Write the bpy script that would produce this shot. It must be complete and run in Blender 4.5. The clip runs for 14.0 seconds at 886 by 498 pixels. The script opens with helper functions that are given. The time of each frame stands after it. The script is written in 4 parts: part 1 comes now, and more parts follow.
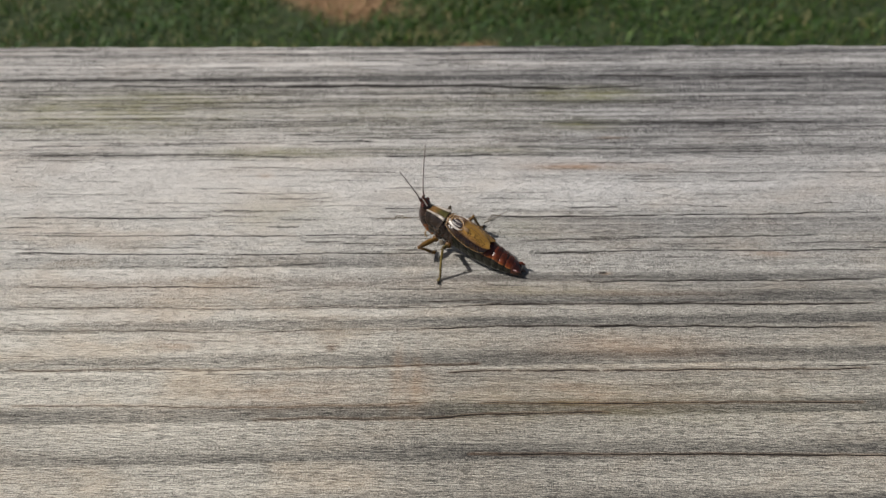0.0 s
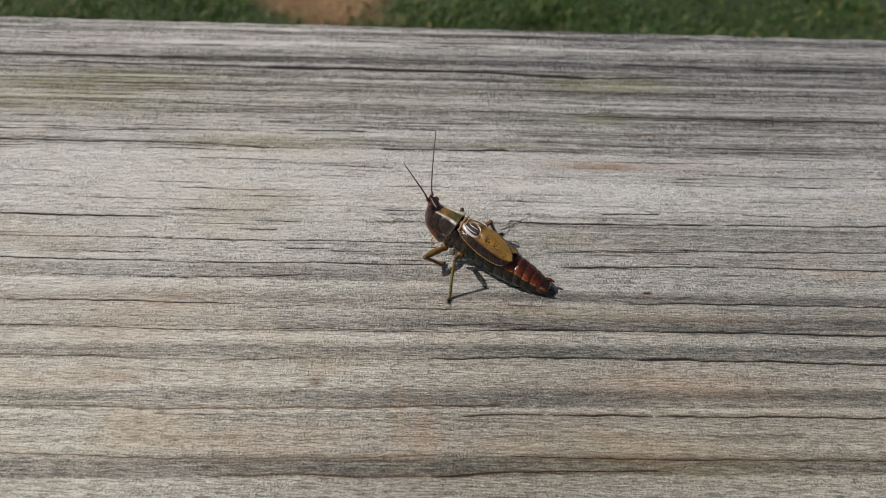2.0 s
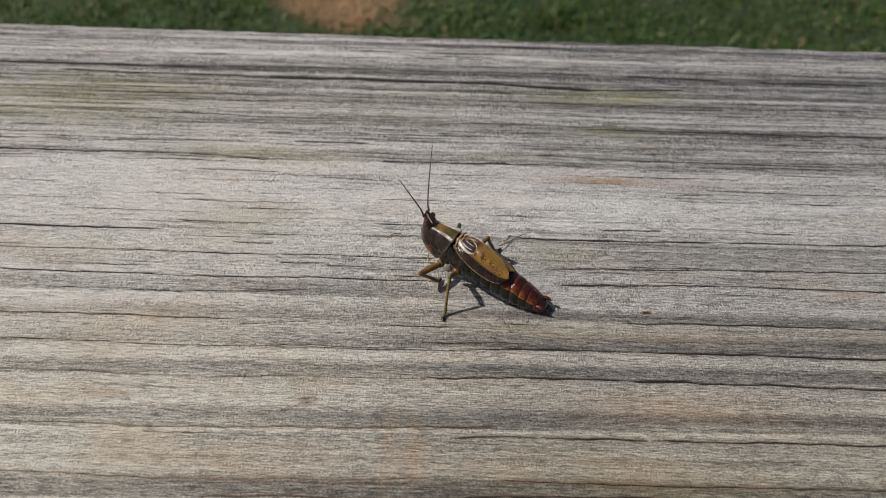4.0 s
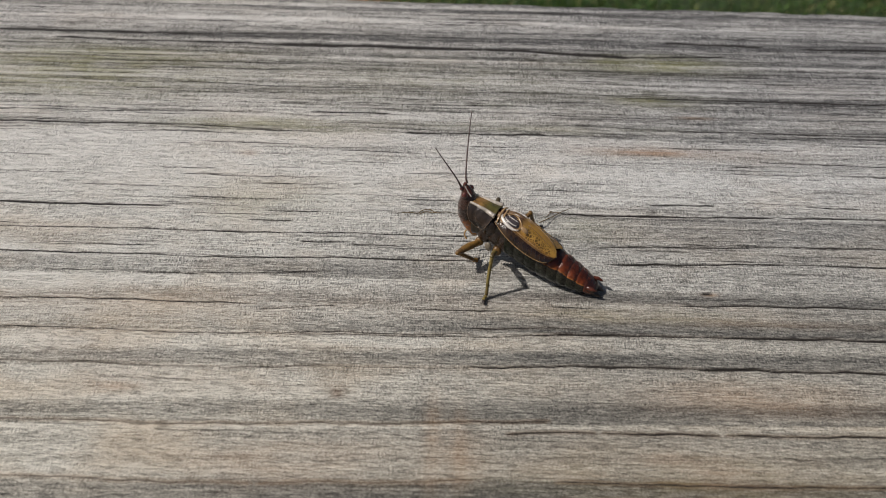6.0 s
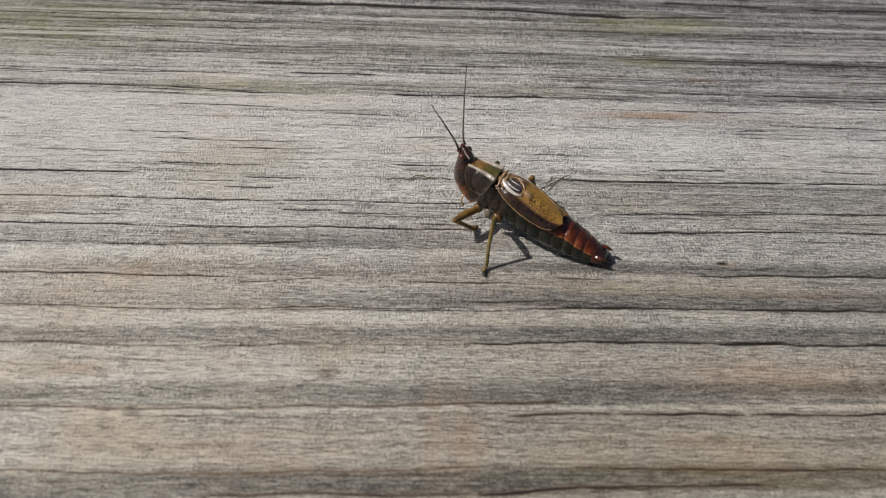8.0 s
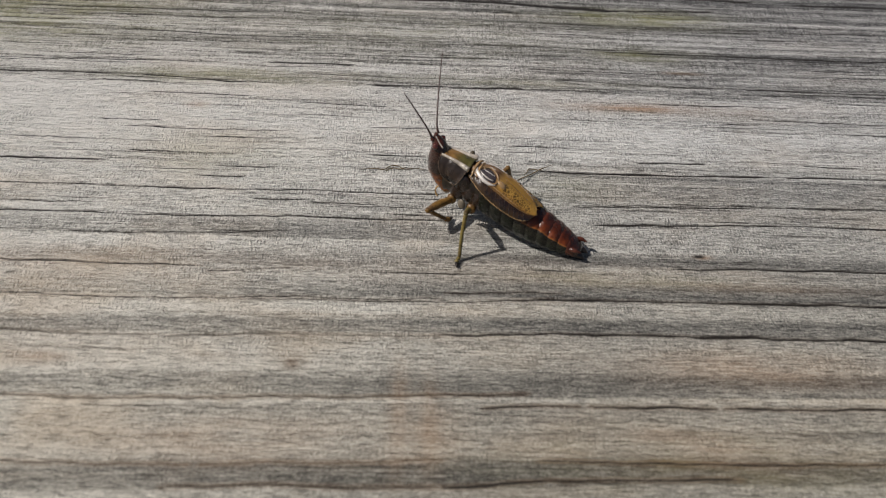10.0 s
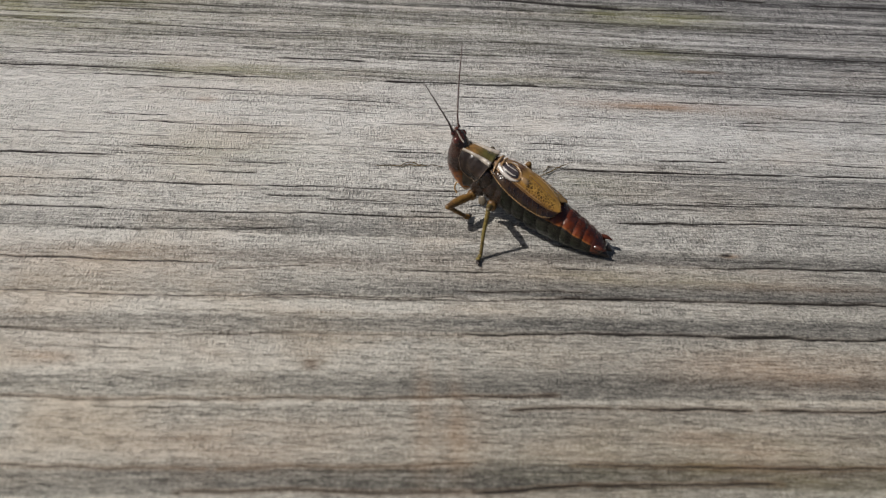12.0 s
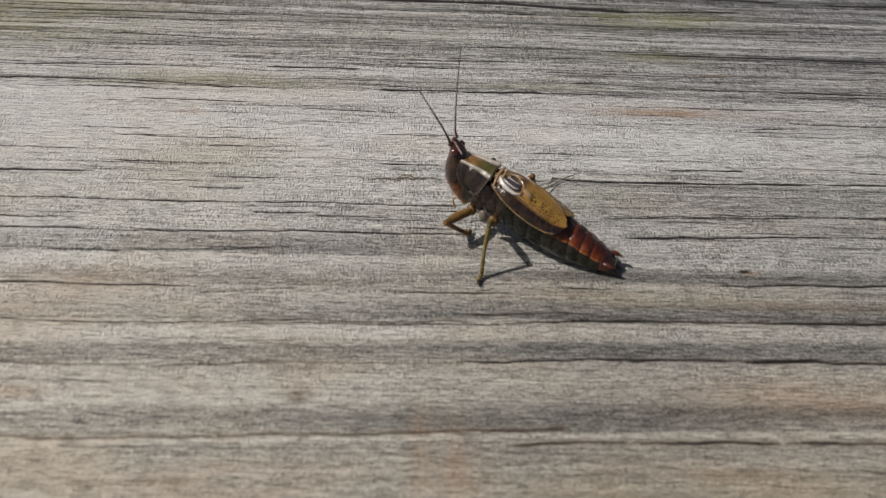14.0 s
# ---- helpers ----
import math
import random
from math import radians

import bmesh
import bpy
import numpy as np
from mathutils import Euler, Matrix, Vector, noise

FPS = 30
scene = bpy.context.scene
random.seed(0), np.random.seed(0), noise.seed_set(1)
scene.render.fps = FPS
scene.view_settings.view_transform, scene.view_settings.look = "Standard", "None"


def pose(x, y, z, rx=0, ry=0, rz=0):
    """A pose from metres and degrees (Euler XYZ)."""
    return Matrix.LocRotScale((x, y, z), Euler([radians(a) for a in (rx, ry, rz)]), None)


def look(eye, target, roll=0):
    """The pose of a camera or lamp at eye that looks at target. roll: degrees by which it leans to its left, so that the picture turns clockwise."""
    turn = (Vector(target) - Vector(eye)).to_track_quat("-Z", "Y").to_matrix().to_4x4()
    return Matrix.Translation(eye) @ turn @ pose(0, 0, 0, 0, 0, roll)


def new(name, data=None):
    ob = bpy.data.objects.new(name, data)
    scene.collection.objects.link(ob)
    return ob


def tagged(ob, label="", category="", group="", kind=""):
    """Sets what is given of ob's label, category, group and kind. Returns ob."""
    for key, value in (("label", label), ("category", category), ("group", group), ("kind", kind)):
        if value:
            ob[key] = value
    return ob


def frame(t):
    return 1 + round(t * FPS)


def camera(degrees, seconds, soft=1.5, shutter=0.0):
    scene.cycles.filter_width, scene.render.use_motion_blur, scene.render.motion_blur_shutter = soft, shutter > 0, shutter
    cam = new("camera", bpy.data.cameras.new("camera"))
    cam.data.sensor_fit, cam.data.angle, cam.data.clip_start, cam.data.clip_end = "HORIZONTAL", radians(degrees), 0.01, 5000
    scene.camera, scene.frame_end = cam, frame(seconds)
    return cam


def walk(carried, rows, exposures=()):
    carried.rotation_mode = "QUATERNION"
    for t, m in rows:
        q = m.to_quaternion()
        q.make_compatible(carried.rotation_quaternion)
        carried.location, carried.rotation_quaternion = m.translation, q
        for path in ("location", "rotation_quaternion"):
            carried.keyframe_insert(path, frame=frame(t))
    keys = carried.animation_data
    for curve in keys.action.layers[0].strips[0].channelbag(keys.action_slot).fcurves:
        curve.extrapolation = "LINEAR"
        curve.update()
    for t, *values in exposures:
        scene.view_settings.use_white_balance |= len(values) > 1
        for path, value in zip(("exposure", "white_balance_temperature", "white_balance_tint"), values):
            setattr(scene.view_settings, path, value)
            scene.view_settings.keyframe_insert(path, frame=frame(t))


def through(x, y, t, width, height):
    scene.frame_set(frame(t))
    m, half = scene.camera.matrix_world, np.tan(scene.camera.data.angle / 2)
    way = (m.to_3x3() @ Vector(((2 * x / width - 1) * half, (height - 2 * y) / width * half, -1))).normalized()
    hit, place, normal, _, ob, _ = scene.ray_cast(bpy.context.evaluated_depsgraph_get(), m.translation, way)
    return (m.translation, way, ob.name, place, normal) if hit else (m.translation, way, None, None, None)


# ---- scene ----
cam = camera(57.60, 14.0, soft=1.0)
PATH = [
    (0, (0.00601, 0.01511, 0.10089), (0.00115, 0.12423, -0.00191), -1.42),
    (0.5, (0.00397, 0.01833, 0.09937), (-0.00038, 0.12777, -0.00312), -0.77),
    (1, (-0.00136, 0.01618, 0.10206), (-0.00592, 0.12613, 0.00014), -0.92),
    (1.5, (-0.00178, 0.02049, 0.09794), (-0.00320, 0.13091, -0.00358), 0.25),
    (2, (-0.00031, 0.03380, 0.08317), (-0.00023, 0.14443, -0.01813), 1.59),
    (2.2, (0.00129, 0.04331, 0.08106), (0.00141, 0.15205, -0.02225), 1.53),
    (4.3, (0.00222, 0.03599, 0.08377), (-0.00046, 0.14698, -0.01710), 1.26),
    (4.5, (0.00171, 0.03784, 0.08235), (-0.00015, 0.14828, -0.01913), 1.56),
    (5, (-0.00289, 0.03978, 0.07809), (-0.00327, 0.15064, -0.02295), 2.47),
    (5.5, (-0.00452, 0.04171, 0.07663), (-0.00516, 0.15287, -0.02408), 1.84),
    (6, (-0.00404, 0.04312, 0.07517), (-0.00510, 0.15251, -0.02746), 1.49),
    (6.5, (-0.00744, 0.04275, 0.07467), (-0.00789, 0.15337, -0.02663), 1.86),
    (7, (-0.00376, 0.04723, 0.07005), (0.00097, 0.15529, -0.03388), 3.31),
    (7.5, (-0.00464, 0.04736, 0.06804), (-0.00056, 0.15499, -0.03635), 3.26),
    (8, (-0.00669, 0.04793, 0.06800), (-0.00277, 0.15519, -0.03679), 2.99),
    (8.5, (-0.00588, 0.04751, 0.06726), (-0.00135, 0.15415, -0.03813), 3.29),
    (8.7, (-0.00425, 0.04757, 0.06789), (0.00071, 0.15475, -0.03693), 3.40),
    (10.8, (-0.00370, 0.04877, 0.06490), (0.00055, 0.15633, -0.03957), 3.81),
    (11, (-0.00415, 0.04891, 0.06485), (0.00108, 0.15637, -0.03967), 4.08),
    (11.5, (-0.00506, 0.04887, 0.06475), (0.00192, 0.15700, -0.03897), 4.51),
    (12, (-0.00719, 0.04932, 0.06273), (-0.00069, 0.15817, -0.04028), 4.51),
    (12.5, (-0.00583, 0.05227, 0.06321), (0.00094, 0.16129, -0.03959), 4.01),
    (13, (-0.00604, 0.05256, 0.06177), (0.00107, 0.16124, -0.04137), 4.47),
    (13.5, (-0.00650, 0.05245, 0.05999), (0.00026, 0.16212, -0.04212), 4.29),
    (14, (-0.00606, 0.05454, 0.05951), (-0.00083, 0.16437, -0.04252), 3.43),
]
walk(cam, [(t, look(eye, target, roll)) for t, eye, target, roll in PATH], exposures=[(0, 0.09), (0.5, 0.05), (1.5, -0.03), (2.2, -0.02), (4.5, 0.0), (6, 0.02), (8.5, 0.02), (11, -0.03), (14, -0.04)])

cam.data.dof.use_dof = True
cam.data.dof.focus_distance, cam.data.dof.aperture_fstop = 0.110, 41.0

# ---- world, sun ----
SUN_WAY = Vector((0.87, 0.03, -1.0)).normalized()
sky = bpy.data.worlds.new("sky")
scene.world = sky
sky.use_nodes = True
sky_tex = sky.node_tree.nodes.new("ShaderNodeTexSky")
sky_tex.sky_type, sky_tex.sun_disc, sky_tex.dust_density = "NISHITA", False, 3.5
sky_tex.sun_elevation = math.asin(-SUN_WAY.z)
sky_tex.sun_rotation = math.atan2(-SUN_WAY.x, -SUN_WAY.y)
sky.node_tree.links.new(sky_tex.outputs[0], sky.node_tree.nodes["Background"].inputs[0])
sky.node_tree.nodes["Background"].inputs[1].default_value = 0.048
sun = new("sun", bpy.data.lights.new("sun", "SUN"))
sun.data.energy, sun.data.angle, sun.data.color = 4.05, radians(0.55), (1.0, 0.965, 0.925)
sun.matrix_world = look((-3, 0, 3.5), Vector((-3, 0, 3.5)) + SUN_WAY)


# ---- materials ----
class Nodes:
    """A short hand for node materials."""

    def __init__(self, name):
        self.mat = bpy.data.materials.new(name)
        self.mat.use_nodes = True
        self.tree = self.mat.node_tree
        self.bsdf = self.tree.nodes["Principled BSDF"]

    def node(self, kind, **inputs):
        n = self.tree.nodes.new(kind)
        for key, value in inputs.items():
            self.give(n.inputs[key.replace("_", " ")], value)
        return n

    def give(self, socket, value):
        if isinstance(value, bpy.types.NodeSocket):
            self.tree.links.new(value, socket)
        elif isinstance(value, tuple) and len(value) == 3 and socket.type == "RGBA":
            socket.default_value = (*value, 1)
        else:
            socket.default_value = value

    def set(self, **inputs):
        for key, value in inputs.items():
            self.give(self.bsdf.inputs[key.replace("_", " ")], value)

    def coords(self, scale, kind="Object"):
        m = self.node("ShaderNodeMapping", Scale=scale)
        self.tree.links.new(self.node("ShaderNodeTexCoord").outputs[kind], m.inputs[0])
        return m.outputs[0]

    def noise(self, scale, size=1.0, detail=4.0, rough=0.6, kind="Object"):
        return self.node("ShaderNodeTexNoise", Vector=self.coords(scale, kind), Scale=size, Detail=detail, Roughness=rough).outputs[0]

    def cells(self, scale, size=1.0, feature="F1", kind="Object"):
        n = self.node("ShaderNodeTexVoronoi", Vector=self.coords(scale, kind), Scale=size)
        n.feature = feature
        return n.outputs["Distance"]

    def attr(self, name):
        n = self.node("ShaderNodeAttribute")
        n.attribute_name = name
        return n.outputs["Fac"]

    def math(self, op, a, b=0.0, c=0.0):
        n = self.tree.nodes.new("ShaderNodeMath")
        n.operation = op
        for socket, value in zip(n.inputs, (a, b, c)):
            self.give(socket, value)
        return n.outputs[0]

    def span(self, value, low, high, to_low=0.0, to_high=1.0):
        n = self.node("ShaderNodeMapRange", Value=value, From_Min=low, From_Max=high, To_Min=to_low, To_Max=to_high)
        return n.outputs[0]

    def ramp(self, value, *stops):
        n = self.node("ShaderNodeValToRGB", Fac=value)
        bar = n.color_ramp.elements
        bar[0].position, bar[0].color = stops[0][0], (*stops[0][1], 1)
        bar[1].position, bar[1].color = stops[-1][0], (*stops[-1][1], 1)
        for place, colour in stops[1:-1]:
            bar.new(place).color = (*colour, 1)
        return n.outputs[0]

    def mix(self, fac, a, b, blend="MIX"):
        n = self.tree.nodes.new("ShaderNodeMix")
        n.data_type, n.blend_type = "RGBA", blend
        for socket, value in zip((n.inputs["Factor"], n.inputs[6], n.inputs[7]), (fac, a, b)):
            self.give(socket, value)
        return n.outputs[2]

    def bump(self, height, distance, strength=1.0):
        n = self.node("ShaderNodeBump", Height=height, Distance=distance, Strength=strength)
        self.give(self.bsdf.inputs["Normal"], n.outputs[0])


def weathered_wood():
    """Grey, sun-bleached softwood: latewood bands, fibres, cross checks, algae and tannin stains."""
    m = Nodes("weathered_wood")
    fibre = m.noise((60, 3600, 900), detail=5, rough=0.75)
    fine = m.noise((620, 5600, 2500), detail=4, rough=0.8)
    pores = m.span(m.noise((420, 4300, 1500), detail=3, rough=0.65), 0.57, 0.66)
    streak = m.noise((22, 620, 200), detail=5, rough=0.65)
    patch = m.noise((40, 90, 60), detail=3)
    cloud = m.noise((14, 40, 20), detail=3)
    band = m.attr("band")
    # ray checks: short strokes across the grain, in broken rows
    strokes = m.span(m.noise((4900, 1150, 900), detail=1, rough=0.5), 0.47, 0.60)
    rows = m.span(m.noise((130, 2300, 900), detail=2, rough=0.6), 0.40, 0.58)
    weave = m.span(m.noise((3200, 4600, 2000), detail=2, rough=0.7), 0.40, 0.66)
    dash = m.span(m.noise((420, 5600, 1200), detail=2, rough=0.6), 0.58, 0.66)
    place = m.node("ShaderNodeSeparateXYZ", Vector=m.node("ShaderNodeTexCoord").outputs["Object"])
    along, across = place.outputs[0], place.outputs[1]
    tick = m.math("MULTIPLY", m.math("MULTIPLY", strokes, rows), m.span(band, 1.0, 0.35, 0.35, 1.0))
    tick = m.math("MULTIPLY", tick, m.math("MULTIPLY", m.span(across, 0.095, 0.122, 0.5, 1.0), m.span(m.noise((90, 260, 100), detail=3), 0.36, 0.6, 0.45, 1.0)))
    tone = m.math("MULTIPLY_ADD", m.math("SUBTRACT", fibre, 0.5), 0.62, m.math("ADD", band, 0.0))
    tone = m.math("MULTIPLY_ADD", m.math("SUBTRACT", fine, 0.5), 1.45, tone)
    tone = m.math("MULTIPLY_ADD", m.math("SUBTRACT", weave, 0.5), 0.30, tone)
    tone = m.math("MULTIPLY_ADD", pores, 0.12, tone)
    tone = m.math("MULTIPLY_ADD", m.math("SUBTRACT", streak, 0.5), 0.34, tone)
    tone = m.math("MULTIPLY_ADD", m.math("SUBTRACT", cloud, 0.5), 0.3, tone)
    tone = m.math("MULTIPLY_ADD", tick, 0.31, tone)
    tone = m.math("MULTIPLY_ADD", dash, 0.16, tone)
    # the outer rings are coarser: long dark dashes and longer ray checks
    outer = m.span(across, 0.143, 0.158)
    coarse = m.span(m.noise((150, 1500, 700), detail=3, rough=0.65), 0.48, 0.68)
    combs = m.math("MULTIPLY", m.span(m.noise((2500, 430, 700), detail=1, rough=0.5), 0.48, 0.62), m.span(m.noise((60, 1100, 700), detail=2), 0.42, 0.58))
    tone = m.math("MULTIPLY_ADD", m.math("MULTIPLY", m.math("SUBTRACT", coarse, 0.33), outer), 0.34, tone)
    tone = m.math("MULTIPLY_ADD", m.math("MULTIPLY", m.math("SUBTRACT", combs, 0.2), outer), 0.24, tone)
    colour = m.ramp(tone, (0.0, (0.69, 0.661, 0.602)), (0.3, (0.46, 0.438, 0.393)), (0.55, (0.265, 0.253, 0.227)), (0.8, (0.142, 0.137, 0.125)), (1.0, (0.066, 0.062, 0.059)))
    warm = m.math("MULTIPLY", m.math("MULTIPLY", m.span(patch, 0.48, 0.72), m.span(band, 0.7, 0.2)), m.span(across, 0.145, 0.118, 0.4, 1.0))
    colour = m.mix(m.math("MULTIPLY", warm, 0.42), colour, (0.50, 0.36, 0.22), "MIX")
    tan = m.math("MULTIPLY", m.attr("tan"), m.span(fibre, 0.25, 0.7, 0.6, 1.0))
    colour = m.mix(tan, colour, (0.36, 0.20, 0.095))
    green = m.math("MULTIPLY", m.attr("green"), m.span(m.noise((160, 1500, 600), detail=4), 0.36, 0.62, 0.35, 0.9))
    colour = m.mix(green, colour, (0.245, 0.235, 0.075))
    colour = m.mix(m.attr("crack"), colour, (0.018, 0.014, 0.011))
    # cool far and right, warm near: sky reflection put into the wood's colour
    colour = m.mix(m.span(across, 0.115, 0.165), colour, (0.99, 0.985, 1.015), "MULTIPLY")
    colour = m.mix(m.math("MULTIPLY", m.span(along, -0.03, 0.04), m.span(across, 0.11, 0.14)), colour, (0.975, 0.995, 1.035), "MULTIPLY")
    colour = m.mix(m.span(across, 0.118, 0.095), colour, (1.02, 1.0, 0.95), "MULTIPLY")
    m.set(Base_Color=colour, Roughness=m.span(tone, 0.0, 1.0, 0.62, 0.85), Specular_IOR_Level=0.35)
    relief = m.math("MULTIPLY_ADD", fine, 0.6, fibre)
    relief = m.math("MULTIPLY_ADD", tick, -0.8, m.math("MULTIPLY_ADD", m.math("MAXIMUM", pores, dash), -0.6, relief))
    m.bump(relief, 0.00022, 1.0)
    return m.mat


def turf_soil():
    m = Nodes("turf_soil")
    big, small = m.noise((1.2, 1.2, 1.2), detail=5), m.noise((60, 60, 60), detail=5)
    colour = m.ramp(m.math("MULTIPLY_ADD", small, 0.6, m.math("MULTIPLY", big, 0.5)), (0.35, (0.014, 0.024, 0.006)), (0.55, (0.026, 0.046, 0.010)), (0.75, (0.055, 0.062, 0.02)))
    colour = m.mix(m.attr("bare"), colour, m.ramp(small, (0.3, (0.13, 0.075, 0.04)), (0.7, (0.34, 0.21, 0.11))))
    m.set(Base_Color=colour, Roughness=0.95)
    m.bump(small, 0.02)
    return m.mat


def leaf_green(name, stops, through=0.35):
    m = Nodes(name)
    chance = m.node("ShaderNodeNewGeometry").outputs["Random Per Island"]
    colour = m.ramp(m.math("MULTIPLY_ADD", m.noise((0.9, 0.9, 0.9), detail=3), 0.45, m.math("MULTIPLY", chance, 0.62)), *stops)
    m.set(Base_Color=colour, Roughness=0.6)
    if through:
        glow = m.node("ShaderNodeBsdfTranslucent", Color=colour)
        both = m.node("ShaderNodeMixShader", Fac=through)
        m.tree.links.new(m.bsdf.outputs[0], both.inputs[1])
        m.tree.links.new(glow.outputs[0], both.inputs[2])
        m.tree.links.new(both.outputs[0], m.tree.nodes["Material Output"].inputs[0])
    return m.mat


def chitin(name, stops, by="ring", fore=None, rough=0.28, grain=0.3, coat=0.0, bump=0.00004, speck=1400.0, dents=0.0):
    """Insect cuticle: colours along an attribute, mottled, with a waxy gloss."""
    m = Nodes(name)
    mottle = m.noise((speck, speck, speck), detail=4, rough=0.65)
    broad = m.noise((speck / 5, speck / 5, speck / 5), detail=3)
    value = m.math("MULTIPLY_ADD", m.math("SUBTRACT", broad, 0.5), grain, m.attr(by))
    colour = m.ramp(value, *stops)
    if fore:
        patch = m.math("MULTIPLY", m.span(m.attr("fore"), 0.35, 0.7), m.span(m.attr(by), 0.26, 0.2))
        colour = m.mix(m.math("MULTIPLY", patch, 0.8), colour, fore)
    colour = m.mix(m.span(mottle, 0.42, 0.75, 0.0, 0.7), colour, (0.012, 0.009, 0.007))
    colour = m.mix(m.math("MULTIPLY", m.attr("edge"), 0.5), colour, (0.015, 0.009, 0.006))
    m.set(Base_Color=colour, Roughness=m.span(mottle, 0.3, 0.8, rough, rough + 0.12), Coat_Weight=coat, Coat_Roughness=0.08, Specular_IOR_Level=0.3)
    dimple = m.noise((speck / 1.6, speck / 1.6, speck / 1.6), detail=1)
    m.bump(m.math("MULTIPLY_ADD", dimple, dents, mottle), bump)
    return m.mat


def wing_skin():
    m = Nodes("wing_skin")
    net = m.cells((2700, 2700, 2700), feature="DISTANCE_TO_EDGE")
    dark_cells = m.math("MULTIPLY", m.span(net, 0.07, 0.15), m.attr("cell"))
    colour = m.ramp(m.attr("ring"), (0.0, (0.36, 0.20, 0.045)), (0.4, (0.52, 0.29, 0.055)), (0.60, (0.40, 0.20, 0.04)), (0.67, (0.024, 0.010, 0.006)), (0.97, (0.016, 0.009, 0.006)), (1.0, (0.25, 0.13, 0.04)))
    colour = m.mix(m.span(m.noise((700, 700, 700), detail=3), 0.4, 0.75, 0, 0.45), colour, (0.15, 0.075, 0.02))
    colour = m.mix(m.math("MULTIPLY", m.attr("root"), m.span(m.attr("ring"), 0.66, 0.58)), colour, m.ramp(m.noise((900, 900, 900), detail=3), (0.35, (0.075, 0.032, 0.014)), (0.65, (0.27, 0.16, 0.085))))
    colour = m.mix(m.math("MULTIPLY", dark_cells, 0.85), colour, (0.03, 0.016, 0.008))
    colour = m.mix(m.math("MULTIPLY", m.span(net, 0.0, 0.09, 0.6, 0.0), m.attr("cell")), colour, (0.46, 0.26, 0.06))
    fold = m.noise((620, 620, 620), detail=2)
    m.set(Base_Color=colour, Roughness=0.22, Coat_Weight=1.0, Coat_Roughness=0.08)
    m.bump(m.math("MULTIPLY_ADD", fold, 4.0, net), 0.00005)
    glow = m.node("ShaderNodeBsdfTranslucent", Color=colour)
    both = m.node("ShaderNodeMixShader", Fac=0.3)
    m.tree.links.new(m.bsdf.outputs[0], both.inputs[1])
    m.tree.links.new(glow.outputs[0], both.inputs[2])
    m.tree.links.new(both.outputs[0], m.tree.nodes["Material Output"].inputs[0])
    return m.mat


def plain(name, colour, rough=0.4, coat=0.0, vary=0.4, size=1200.0, dents=0.0):
    m = Nodes(name)
    n = m.noise((size, size, size), detail=3)
    dark = tuple(c * (1 - vary) for c in colour)
    m.set(Base_Color=m.mix(m.span(n, 0.3, 0.7), colour, dark), Roughness=rough, Coat_Weight=coat, Coat_Roughness=0.2)
    if dents:
        m.bump(n, dents)
    return m.mat


WOOD, SOIL = weathered_wood(), turf_soil()
GRASS = leaf_green("grass_blades", ((0.15, (0.012, 0.034, 0.005)), (0.42, (0.032, 0.092, 0.007)), (0.66, (0.075, 0.145, 0.016)), (0.76, (0.19, 0.19, 0.06)), (0.92, (0.36, 0.28, 0.14))))
STRAW = leaf_green("dry_straw", ((0.2, (0.20, 0.11, 0.05)), (0.6, (0.38, 0.23, 0.11)), (0.9, (0.5, 0.34, 0.18))), 0.15)
CLOVER = leaf_green("broad_leaves", ((0.2, (0.03, 0.075, 0.016)), (0.6, (0.065, 0.13, 0.03)), (0.9, (0.11, 0.19, 0.06))))
ABDOMEN = chitin("abdomen_shell", ((0.0, (0.007, 0.006, 0.004)), (0.3, (0.011, 0.017, 0.010)), (0.69, (0.016, 0.013, 0.008)), (0.725, (0.30, 0.10, 0.024)), (0.76, (0.15, 0.034, 0.009)), (0.93, (0.10, 0.020, 0.007)), (1.0, (0.05, 0.012, 0.006))), grain=0.3, rough=0.2, coat=0.25, dents=10.0)
TAIL = chitin("tail_shell", ((0.0, (0.08, 0.018, 0.007)), (0.5, (0.075, 0.018, 0.008)), (1.0, (0.045, 0.012, 0.007))), grain=0.6, rough=0.2, coat=0.5, dents=10.0)
FOREBODY = chitin("fore_abdomen_shell", ((0.0, (0.006, 0.006, 0.004)), (0.4, (0.008, 0.011, 0.006)), (1.0, (0.011, 0.008, 0.006))), grain=0.3, rough=0.24, coat=0.05, dents=10.0)
PLEURA = chitin("side_plate_shell", ((0.0, (0.03, 0.018, 0.012)), (1.0, (0.022, 0.012, 0.009))), grain=0.4, rough=0.22, coat=0.5, dents=10.0)
THORAX = chitin("thorax_shell", ((0.0, (0.035, 0.026, 0.013)), (1.0, (0.014, 0.011, 0.008))), grain=0.2, rough=0.4)
# the pale stops near 0.3 paint the highlight along the keel
SHIELD = chitin("pronotum_shell", ((0.0, (0.075, 0.066, 0.018)), (0.20, (0.085, 0.07, 0.022)), (0.27, (0.50, 0.42, 0.30)), (0.32, (0.46, 0.38, 0.27)), (0.40, (0.022, 0.016, 0.013)), (0.7, (0.030, 0.018, 0.012)), (0.9, (0.012, 0.010, 0.009)), (0.96, (0.012, 0.010, 0.009)), (1.0, (0.16, 0.11, 0.07))), grain=0.05, rough=0.2, fore=(0.26, 0.13, 0.04), coat=0.3, dents=8.0)
FACE = chitin("head_shell", ((0.0, (0.42, 0.17, 0.04)), (0.30, (0.28, 0.085, 0.02)), (0.48, (0.028, 0.013, 0.008)), (0.8, (0.04, 0.013, 0.008)), (1.0, (0.09, 0.025, 0.012))), grain=0.3, rough=0.2, coat=0.7, dents=8.0)
